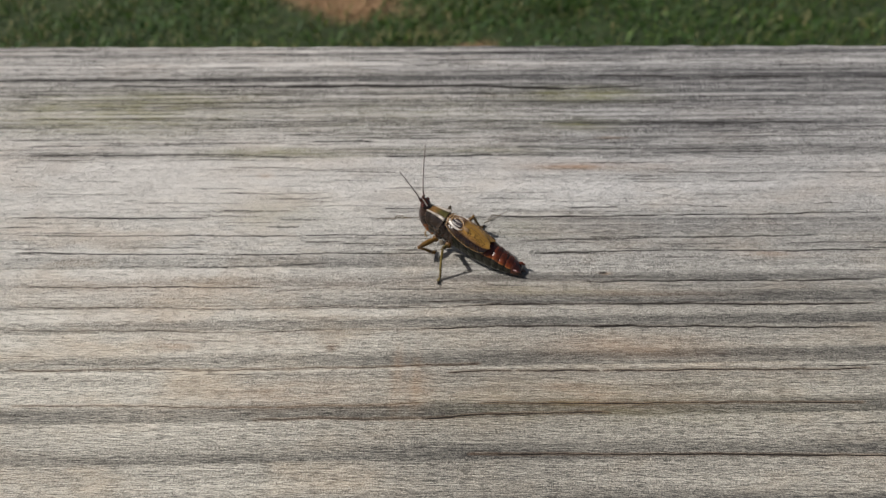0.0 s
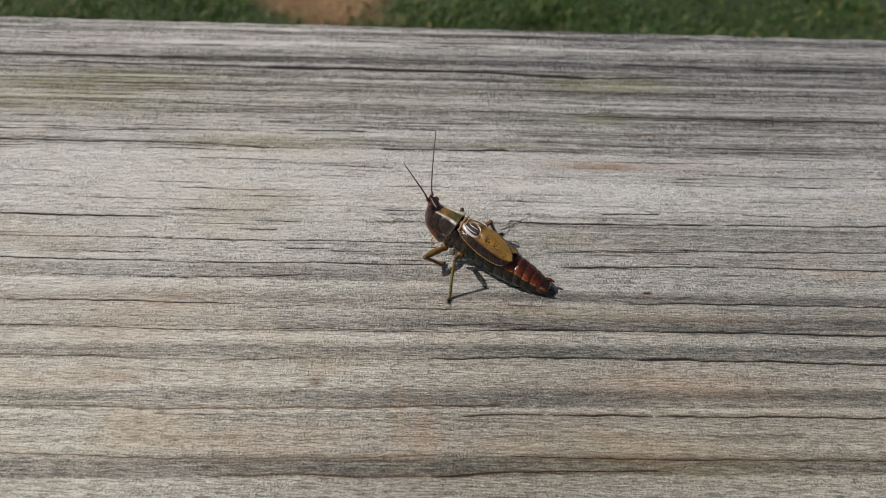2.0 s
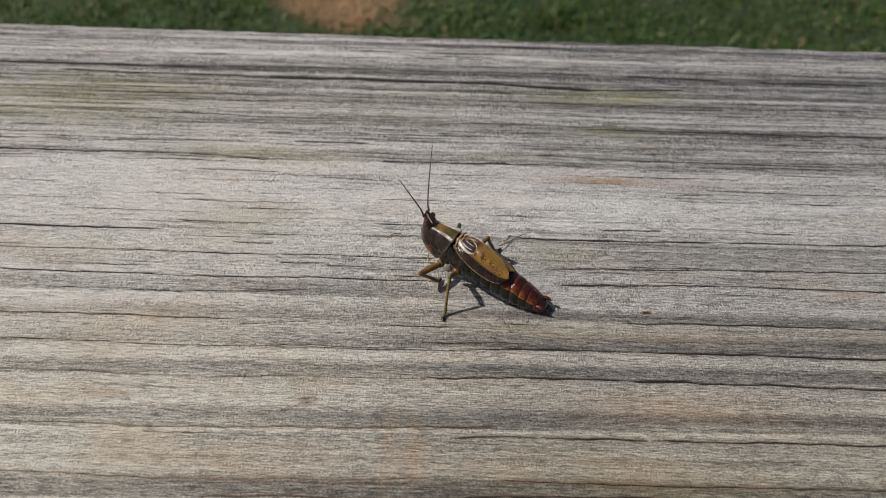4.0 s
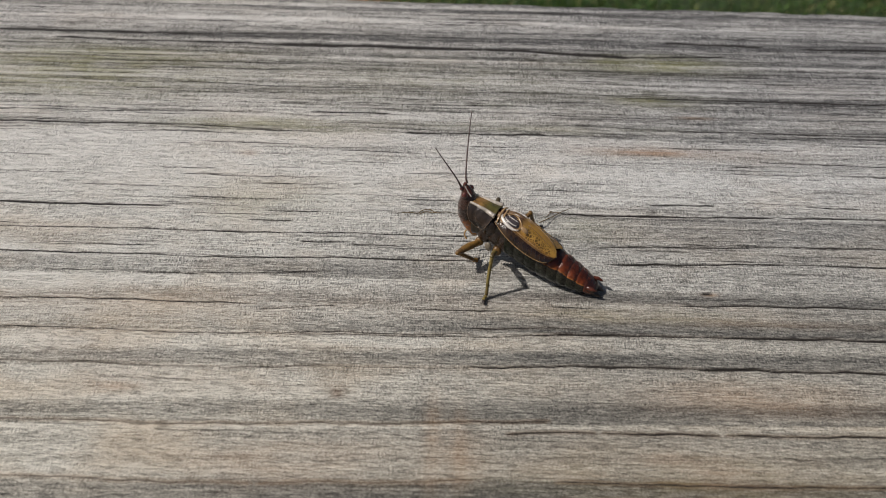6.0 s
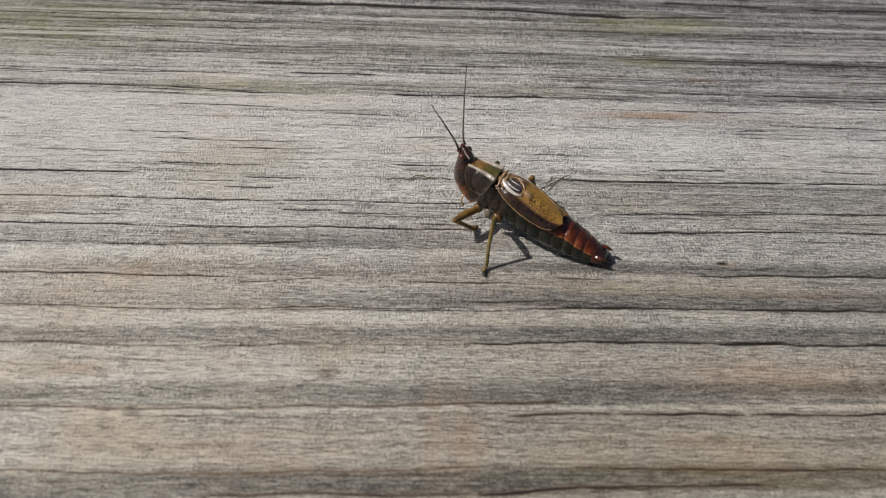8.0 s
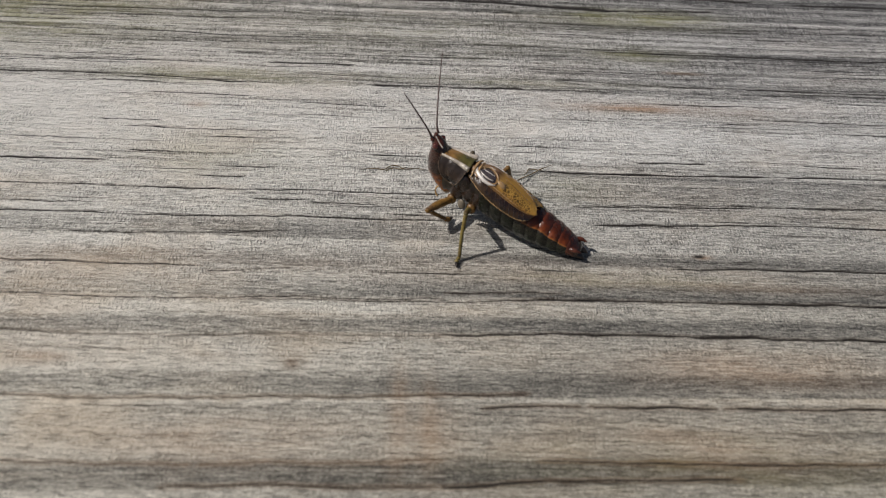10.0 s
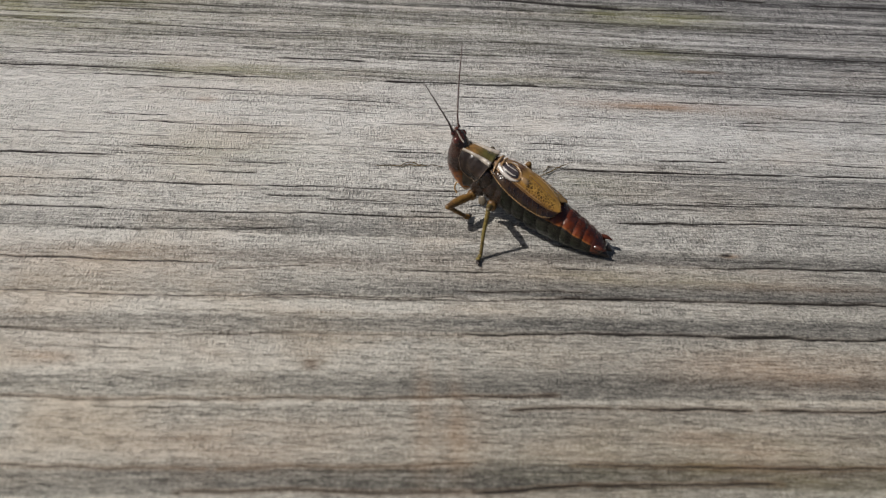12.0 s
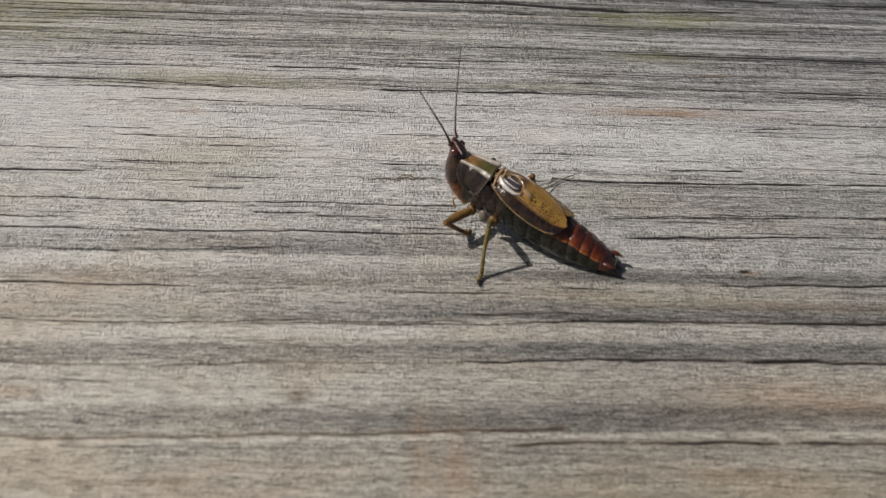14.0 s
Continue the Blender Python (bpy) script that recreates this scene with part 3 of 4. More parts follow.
    b.stain(b.tan, 2, 113, 30, 2.2, 0.16)
    b.stain(b.tan, -50, 112, 25, 3, 0.22)
    b.stain(b.tan, 36, 157, 3, 0.5, 0.5)
    b.stain(b.green, -76, 166, 26, 8, 0.8)
    b.stain(b.green, -35, 151.3, 14, 1.8, 0.8)
    b.stain(b.green, -60, 172, 14, 2.5, 0.5)
    b.stain(b.green, -10, 166, 30, 8, 0.28)
    b.stain(b.green, 32, 173.8, 13, 3.0, 0.9)
    b.stain(b.green, 30, 162, 9, 2.5, 0.45)
    b.stain(b.green, 5, 152.5, 22, 1.2, 0.4)
    b.stain(b.green, -30, 132, 10, 4, 0.3)
    b.stain(b.green, 14, 128, 8, 2.5, 0.3)
    b.stain(b.green, 20, 112, 14, 1.2, 0.3)
    b.stain(b.green, 30, 88, 30, 4, 0.2)
    # a small dark hole: a shallow pit with its shade painted in
    pit = np.exp(-(((b.x - 29.6) / 0.55) ** 2) - (((b.y - 116.4) / 0.3) ** 2))
    b.height -= 0.2 * pit
    b.crack = np.maximum(b.crack, np.clip(2.4 * pit - 0.4, 0, 1.0))
    return b.build("cap_board")


def post_mesh():
    """A square post with eased edges."""
    half, ease = 0.0445, 0.004
    ring = [(half, half - ease), (half - ease, half), (ease - half, half), (-half, half - ease), (-half, ease - half), (ease - half, -half), (half - ease, -half), (half, ease - half)]
    levels = np.linspace(GROUND - 0.05, -BOARD_THICK, 12)
    verts = [(x, y, z) for z in levels for x, y in ring]
    faces = grid_faces(len(levels), 8, True) + [tuple(reversed(range(8))), tuple(range(len(verts) - 8, len(verts)))]
    return mesh_of("post", verts, faces, False, band=[0.45] * len(verts))


railing = tagged(new("deck_railing"), "grey weathered wooden railing with a flat cracked top board", "railing")
railing.location = (0, 0, 0)
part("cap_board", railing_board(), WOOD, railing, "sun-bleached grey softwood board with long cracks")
for px in (-0.75, 0.75):
    post = part("post", post_mesh(), WOOD, railing)
    post.location = (px, (BOARD_NEAR + BOARD_FAR) / 2, 0)


# ---- the lawn below ----
def bare_amount(x, y):
    """How bare the lawn is: a worn patch of earth and straw, and a small one."""
    wob = 0.35 * field_noise(x * 7 + 50, y * 7 + 50, 41)
    big = 1.25 - np.sqrt(((x + 0.42) / 0.21) ** 2 + ((y - 2.72) / 0.2) ** 2) + wob
    small = 1.2 - np.sqrt(((x - 0.02) / 0.075) ** 2 + ((y - 2.33) / 0.05) ** 2) + wob
    return np.clip(np.maximum(big, small) * 1.6, 0, 1)


def lawn_ground():
    near = np.linspace(-5, 5, 241)
    ring = np.array([8, 14, 30, 80, 250, 900.0])
    axis = np.concatenate([-ring[::-1], near, ring])
    x, y = np.meshgrid(axis, axis + 2)
    inner = (np.abs(x) < 6) & (np.abs(y - 2) < 6)
    z = GROUND + np.where(inner, 0.025 * field_noise(x * 1.3 + 20, y * 1.3 + 20, 42), 0)
    verts = np.stack([x, y, z], -1).reshape(-1, 3)
    return mesh_of("ground", verts, grid_faces(len(axis), len(axis)), True, bare=bare_amount(x, y).ravel())


def blades(name, count, area, height, width, seed, keep, lean=0.6):
    """Loose grass: each blade is a bent strip of two quads and a tip."""
    rng = np.random.default_rng(seed)
    x, y = rng.uniform(area[0], area[1], count), rng.uniform(area[2], area[3], count)
    ok = rng.random(count) < keep(x, y)
    x, y = x[ok], y[ok]
    n = len(x)
    clump = 0.75 + 0.45 * field_noise(x * 5 + 90, y * 5 + 90, seed + 1)
    h = height * clump * rng.uniform(0.5, 1.3, n)
    w = width * rng.uniform(0.6, 1.3, n)
    a, bend = rng.uniform(0, 2 * math.pi, n), rng.uniform(0.1, lean, n)
    out, side = np.stack([np.cos(a), np.sin(a)], 1), np.stack([-np.sin(a), np.cos(a)], 1)
    z0 = GROUND + 0.025 * field_noise(x * 1.3 + 20, y * 1.3 + 20, 42) - 0.004
    rows = []
    for t, ww in ((0, 0.7), (0.5, 1.0), (1.0, 0.12)):
        centre = np.stack([x, y], 1) + out * (h * bend * 1.6 * t * t)[:, None]
        z = z0 + h * (t - 0.35 * bend * t * t)
        for s in (-1, 1):
            rows.append(np.concatenate([centre + side * (s * ww * w / 2)[:, None], z[:, None]], 1))
    verts = np.stack(rows, 1).reshape(-1, 3)
    base = np.arange(n)[:, None] * 6
    quads = np.concatenate([base + np.array([0, 1, 3, 2]), base + np.array([2, 3, 5, 4])], 0)
    me = bpy.data.meshes.new(name)
    me.vertices.add(len(verts))
    me.vertices.foreach_set("co", verts.astype(np.float32).ravel())
    me.loops.add(quads.size)
    me.loops.foreach_set("vertex_index", quads.astype(np.int32).ravel())
    me.polygons.add(len(quads))
    me.polygons.foreach_set("loop_start", (np.arange(len(quads)) * 4).astype(np.int32))
    me.update(calc_edges=True)
    return me


def lawn():
    ground = tagged(new("ground", lawn_ground()), "mown green lawn with a worn bare patch", "lawn", kind="structure")
    ground.data.materials.append(SOIL)
    green = lambda x, y: np.clip(1 - 1.15 * bare_amount(x, y), 0.10, 1) * np.clip(0.8 + 0.5 * field_noise(x * 9, y * 9, 43), 0.25, 1)
    near = lambda x, y: green(x, y) * np.exp(-((x / 2.3) ** 4) - ((y - 2.6) / 1.15) ** 4)
    wide = lambda x, y: green(x, y) * np.exp(-((x / 5.5) ** 4) - ((y - 2.0) / 4.5) ** 4)
    spots = (("grass", 150000, (-3.2, 3.2, 1.1, 4.1), 0.035, 0.0042, 51, near, GRASS, "short green lawn grass, uneven and matted"),
             ("grass", 110000, (-7, 7, -3.5, 7.5), 0.045, 0.008, 52, wide, GRASS, "short green lawn grass, uneven and matted"),
             ("dry_straw", 16000, (-1.0, 0.3, 2.2, 3.1), 0.03, 0.003, 53, lambda x, y: 0.9 * bare_amount(x, y), STRAW, "dry brown straw on bare earth"),
             ("clover", 14000, (-3.2, 3.2, 1.1, 4.1), 0.028, 0.014, 54, lambda x, y: near(x, y) * (field_noise(x * 2, y * 2, 44) > 0.0), CLOVER, "low broad-leaved weeds in the lawn"),
             ("grass_tuft", 1500, (0.2, 0.52, 2.5, 2.78), 0.085, 0.004, 55, lambda x, y: np.exp(-(((x - 0.36) / 0.09) ** 2) - ((y - 2.63) / 0.07) ** 2), GRASS, "taller dark tuft of grass"))
    for name, count, area, h, w, seed, keep, mat, label in spots:
        ob = tagged(new(name, blades(name, count, area, h, w, seed, keep, 1.6 if name in ("dry_straw", "clover") else 0.9)), label, "grass", kind="stuff")
        ob.data.materials.append(mat)


lawn()


# ---- the bush katydid, in mm: x ahead, y to its left, z up; its tail tip rests on the board ----
def top_line(s):
    return np.interp(s, (-0.5, 0, 1, 2.5, 5, 8, 11, 13.5, 17.5), (1.2, 1.7, 2.4, 3.2, 4.3, 5.8, 7.0, 7.6, 8.0))


def belly_line(s):
    return np.interp(s, (-0.5, 0, 2, 4, 6, 8, 10, 12, 14, 16.5), (0.5, 0.2, 0.1, 0.12, 0.35, 0.75, 1.3, 1.9, 2.3, 2.8))


def half_width(s):
    return np.interp(s, (-0.5, 0, 1, 3, 6, 9, 12, 14, 17), (0.9, 1.2, 1.5, 1.95, 2.3, 2.4, 2.2, 2.1, 1.9))


def body_loop(s, grow=1.0, sides=28, square=0.9):
    z0, z1, w = belly_line(s), top_line(s), half_width(s) * grow
    mid, half = (z0 + z1) / 2, (z1 - z0) / 2 * grow
    loop, value = [], []
    for a in np.arange(sides) * 2 * math.pi / sides:
        c, d = math.cos(a), math.sin(a)
        loop.append((s, w * math.copysign(abs(c) ** square, c), mid + half * math.copysign(abs(d) ** square, d)))
        value.append(0.5 + 0.5 * d)
    return loop, value


def body_shell(name, stations, grows):
    loops, values, edge = [], [], []
    for n, (s, g) in enumerate(zip(stations, grows)):
        loop, value = body_loop(s, g)
        loops.append(loop)
        values += value
        edge += [1.0 if n < 2 else 0.35 if n == 2 else 0.0] * len(value)
    return rings(name, loops, values, edge=edge)


def wing_point(side, lift, s, angle, above=0.0):
    """A place over the back: angle 90 is the midline, less is down the wing's own flank."""
    z0, z1, w = belly_line(s), top_line(s), half_width(s)
    a = radians(angle)
    c, d = math.cos(a), math.sin(a)
    off = 0.08 + (0.26 + lift) * min(1.0, max(0.0, (14.0 - s) / 2.0)) + above
    y = (w + off) * math.copysign(abs(c) ** 0.86, c)
    z = (z0 + z1) / 2 + ((z1 - z0) / 2 + off + 0.15) * abs(d) ** 0.86
    return Vector((s, side * y, z))


WING_STEPS = (0.0, 0.1, 0.2, 0.33, 0.45, 0.58, 0.7, 0.8, 0.88, 0.94, 0.98, 1.0)
WING_INNER = (102, 108, 111, 111, 109, 106, 102, 98, 95, 90, 83, 74)
WING_OUTER = (48, 37, 29, 22, 20, 20, 21, 24, 29, 38, 48, 62)


def on_wing(side, lift, u, v, above=0.0):
    """A place on the wing: u from its root (0) to its tip (1), v from the inner edge (0) to the outer edge (1)."""
    inner, outer = np.interp(u, WING_STEPS, WING_INNER), np.interp(u, WING_STEPS, WING_OUTER)
    tip = 0.25 * math.sin(math.pi * min(1.0, max(0.0, v))) * max(0.0, (u - 0.9) * 10)
    return wing_point(side, lift, 14.0 - 8.6 * u - tip, inner + (outer - inner) * v, above)


def tegmen(side, lift):
    """One short fore wing: a thin shell over the back, its outer field bent down the flank."""
    rows, cols = 48, 30
    verts, ring, cell, root = [], [], [], []
    for layer in (0, 1):
        for i in range(rows):
            u = i / (rows - 1)
            for j in range(cols):
                v = j / (cols - 1)
                root.append(min(1.0, max(0.0, (0.46 - u) / 0.1)))
                ripple = 0.04 * math.sin(v * 22) * (1 - u) + 0.05 * math.sin(u * 17 + v * 5) * math.sin(math.pi * v)
                swell = 0.20 * math.exp(-(((u - 0.48) / 0.06) ** 2) - ((v - 0.40) / 0.10) ** 2) - 0.16 * math.exp(-(((u - 0.25) / 0.14) ** 2) - ((v - 0.41) / 0.18) ** 2)
                groove = -0.10 * math.exp(-(((v - 0.69) / 0.05) ** 2))
                verts.append(on_wing(side, lift, u, v, ripple + swell + groove - 0.06 * layer) * MM)
                ring.append(v)
                cell.append(max(0.0, 1 - abs(v - 0.44) / 0.24) ** 0.5 * float(0.5 < u < 0.93))
    n = rows * cols
    faces = grid_faces(rows, cols)
    faces += [tuple(n + k for k in reversed(f)) for f in grid_faces(rows, cols)]
    border = [j for j in range(cols)] + [i * cols + cols - 1 for i in range(1, rows)] + [(rows - 1) * cols + j for j in range(cols - 2, -1, -1)] + [i * cols for i in range(rows - 2, 0, -1)]
    faces += [(border[k], border[k - 1], border[k - 1] + n, border[k] + n) for k in range(len(border))]
    return mesh_of("wing", verts, faces, True, ring=ring, cell=cell, root=root)


def wing_dome(name, side, lift, u0, v0, du, dv, low, high):
    """A shallow oval dome on the wing."""
    verts, faces, sides = [on_wing(side, lift, u0, v0, high) * MM], [], 28
    for k in range(1, 7):
        r = k / 6
        for a in np.arange(sides) * 2 * math.pi / sides:
            verts.append(on_wing(side, lift, u0 + du * r * math.cos(a), v0 + dv * r * math.sin(a), low + (high - low) * math.sqrt(max(0.0, 1 - r * r))) * MM)
    faces += [(0, 1 + j, 1 + (j + 1) % sides) for j in range(sides)]
    for k in range(5):
        faces += [(1 + k * sides + j, 1 + (k + 1) * sides + j, 1 + (k + 1) * sides + (j + 1) % sides, 1 + k * sides + (j + 1) % sides) for j in range(sides)]
    return mesh_of(name, verts, faces, True)


def wing(side, lift, parent, label):
    w = part("wing", tegmen(side, lift), WING, parent, label)
    at = lambda u, v, above=0.05: on_wing(side, lift, u, v, above)
    line = lambda v, us, above=0.05: [at(u, v, above) for u in us]
    vein = lambda points, radii, mat=VEIN, text="": part("vein", tube("vein", points, radii, 8, 5), mat, w, text)
    vein(line(0.985, (0.02, 0.2, 0.4, 0.6, 0.8, 0.93), 0.02), (0.04, 0.045, 0.045, 0.04, 0.03), GOLD, "thin amber rim vein")
    vein(line(0.66, (0.02, 0.2, 0.4, 0.6, 0.8, 0.92), -0.02), (0.09, 0.08, 0.06, 0.05, 0.03), VEIN, "brown vein along the outer field")
    vein(line(0.60, (0.04, 0.2, 0.4, 0.6, 0.8), 0.04), (0.07, 0.06, 0.05, 0.03), GOLD)
    vein(line(0.20, (0.48, 0.6, 0.75, 0.9), 0.03), (0.05, 0.05, 0.04, 0.03))
    vein(line(0.02, (0.4, 0.55, 0.75, 0.92), 0.02), (0.05, 0.05, 0.05, 0.03), GOLD)
    for u in np.linspace(0.16, 0.86, 11):
        vein([at(u, 0.66, -0.02), at(u + 0.02, 0.8, 0.03), at(u + 0.035, 0.965, 0.02)], (0.014, 0.022, 0.018), TIP)
    # folds at the root: the rasping vein and its neighbour
    vein([at(0.05, v, 0.10) for v in (0.0, 0.2, 0.45, 0.7, 0.9)], (0.12, 0.16, 0.17, 0.13, 0.08), GOLD, "thick amber rasping vein")
    vein([at(0.10 + 0.03 * v, v, 0.08) for v in (0.05, 0.25, 0.5, 0.72)], (0.08, 0.12, 0.13, 0.08), GOLD)
    # the sound mirror in its frame
    mirror = part("sound_mirror", wing_dome("sound_mirror", side, lift, 0.25, 0.42, 0.145, 0.185, -0.10, 0.12), MIRROR, w, "glassy dark membrane")
    oval = lambda a, du=0.16, dv=0.205, above=0.06: at(0.25 + du * math.cos(radians(a)), 0.42 + dv * math.sin(radians(a)), above)
    vein([oval(a) for a in range(150, 421, 30)], (0.05, 0.07, 0.08, 0.07, 0.05), GOLD, "amber vein round the sound mirror")
    # pale crescent and streaks: the mirror's glints and sky reflections as tubes
    vein([oval(a, 0.17, 0.225, 0.03) for a in range(30, 191, 20)], (0.06, 0.19, 0.27, 0.22, 0.08), VEIN_GLINT, "crescent round the sound mirror, its glint painted pale")
    vein([oval(a, 0.12, 0.10, 0.12) for a in range(30, 166, 15)], (0.03, 0.07, 0.08, 0.03), VEIN_GLINT)
    vein([at(0.16, 0.33, 0.02), at(0.25, 0.36, 0.12), at(0.34, 0.34, 0.06)], (0.03, 0.06, 0.03), VEIN_GLINT)
    part("vein_knot", wing_dome("vein_knot", side, lift, 0.47, 0.40, 0.065, 0.085, 0.0, 0.27), GOLD, w, "shiny swelling behind the mirror")
    return w


SHIELD_LINE = smooth_line([(0, 0.0, 8.44), (0, 0.5, 8.43), (0, 0.88, 8.36), (0, 1.17, 8.08), (0, 1.64, 7.3), (0, 1.98, 6.6), (0, 2.03, 6.1), (0, 1.88, 5.55)], 4)


def shield_point(u, v, sgn, above=0.0):
    """A place on the pronotum: u from its rear (0) to its front (1), v from the midline (0) down to the lobe's edge (1)."""
    k = v * (len(SHIELD_LINE) - 1)
    n = min(int(k), len(SHIELD_LINE) - 2)
    p = SHIELD_LINE[n].lerp(SHIELD_LINE[n + 1], k - n)
    rear = 14.1 + 2.4 * max(0, v - 0.3) ** 1.3
    front = 17.95 - 5.0 * max(0, v - 0.55) ** 1.4
    s = rear + (front - rear) * u
    slope = -0.10 * (17.5 - s) + 0.10 * math.sin(math.pi * u)
    flare = 1 + 0.05 * (1 - u) ** 3 - 0.08 * u - 0.05 * math.exp(-(((u - 0.72) / 0.08) ** 2)) * (v > 0.3)
    back = max(0.0, min(1.0, (0.6 - v) / 0.28))
    flare *= 1 + back * (0.24 - 0.30 * u)
    slope -= 0.28 * back * (1 - u) * min(1, v * 4)
    lip = above + 0.10 * max(0, 1 - u * 9) + 0.06 * max(0, (u - 0.93) * 14)
    return Vector((s, sgn * (p.y * flare + lip * min(1, v * 3)), p.z + slope + lip * (v < 0.4)))


def pronotum():
    """The saddle-shaped shield: a flat back, a keel on each side and hanging side lobes."""
    rows, half = 26, 18
    verts, ring, fore = [], [], []
    steps = np.linspace(0, 1, half)
    for u in np.linspace(0, 1, rows):
        for sgn, order in ((1, steps[::-1]), (-1, steps[1:])):
            for v in order:
                verts.append(shield_point(float(u), float(v), sgn) * MM)
                ring.append(v)
                fore.append(u)
    return mesh_of("pronotum", verts, grid_faces(rows, 2 * half - 1), True, ring=ring, fore=fore)


def shield_trim(shield):
    for sgn in (1, -1):
        part("keel", tube("keel", [shield_point(u, 0.295, sgn, 0.02) for u in (0.0, 0.25, 0.5, 0.75, 0.97)], (0.33, 0.28, 0.22, 0.15, 0.09)), KEEL_GLINT, shield, "shiny keel with its highlight painted pale")
        edge = [shield_point(0.99, v, sgn, 0.03) for v in (0.35, 0.55, 0.75, 0.9)] + [shield_point(u, 0.99, sgn, 0.03) for u in (0.9, 0.5, 0.1)] + [shield_point(0.01, v, sgn, 0.03) for v in (0.9, 0.7, 0.45, 0.3)]
        part("rim", tube("rim", edge, (0.035, 0.045, 0.05, 0.05, 0.045, 0.04), 8, 4), RIM, shield, "thin brown rim")


def head_shell():
    stations = ((2.5, 17.2, 0.4, 0.5), (3.0, 17.4, 0.85, 0.85), (4.2, 17.95, 1.35, 1.2), (5.6, 18.4, 1.5, 1.45), (7.2, 18.5, 1.4, 1.42), (8.4, 18.5, 1.1, 1.15), (9.4, 18.75, 0.75, 0.75), (9.95, 19.0, 0.5, 0.42), (10.2, 19.15, 0.2, 0.2))
    zs = np.linspace(2.5, 10.2, 26)
    s, a, w = (np.interp(zs, [q[0] for q in stations], [q[k] for q in stations]) for k in (1, 2, 3))
    loops = [[(s[i] + a[i] * math.cos(b), w[i] * math.sin(b), zs[i]) for b in np.arange(24) * math.pi / 12] for i in range(len(zs))]
    return rings("head", loops, [(z - 2.5) / 7.7 for z in zs for _ in range(24)])


def leg(parent, name, joints, radii, mat, toes, label=""):
    """A leg of femur, tibia and a foot of short joints; toes: where the foot goes from the ankle."""
    hip, knee, ankle = joints
    whole = part(name, tube("femur", [hip, (Vector(hip) * 0.5 + Vector(knee) * 0.5 + Vector((0, 0, 0.15))), knee], (radii[0] * 0.8, radii[0], radii[0] * 0.95, radii[0] * 0.6)), mat, parent, label)
    part("knee", ball("knee", knee, (radii[1] * 1.15,) * 3), mat, whole)
    part("tibia", tube("tibia", [knee, Vector(knee).lerp(Vector(ankle), 0.5) + Vector((0.1, 0, 0)), ankle], (radii[1], radii[1] * 0.85, radii[1] * 0.8)), mat, whole)
    for n in range(4):
        a = Vector(knee).lerp(Vector(ankle), 0.3 + 0.2 * n)
        way = Vector((0.28 if n % 2 else -0.28, 0.12, -0.2))
        part("spine", tube("spine", [a, a + way * 0.6, a + way * 1.2], (radii[1] * 0.35, radii[1] * 0.25, 0.015), 6, 2), mat, whole)
    p = Vector(ankle)
    for k, step in enumerate(toes):
        q = p + Vector(step)
        part("foot_joint", tube("foot_joint", [p, p.lerp(q, 0.5), q], (radii[1] * 0.75, radii[1] * (1.15 if k < 2 else 0.8), radii[1] * 0.5), 8, 3), mat if k < 2 else TIP, whole)
        p = q
    return whole


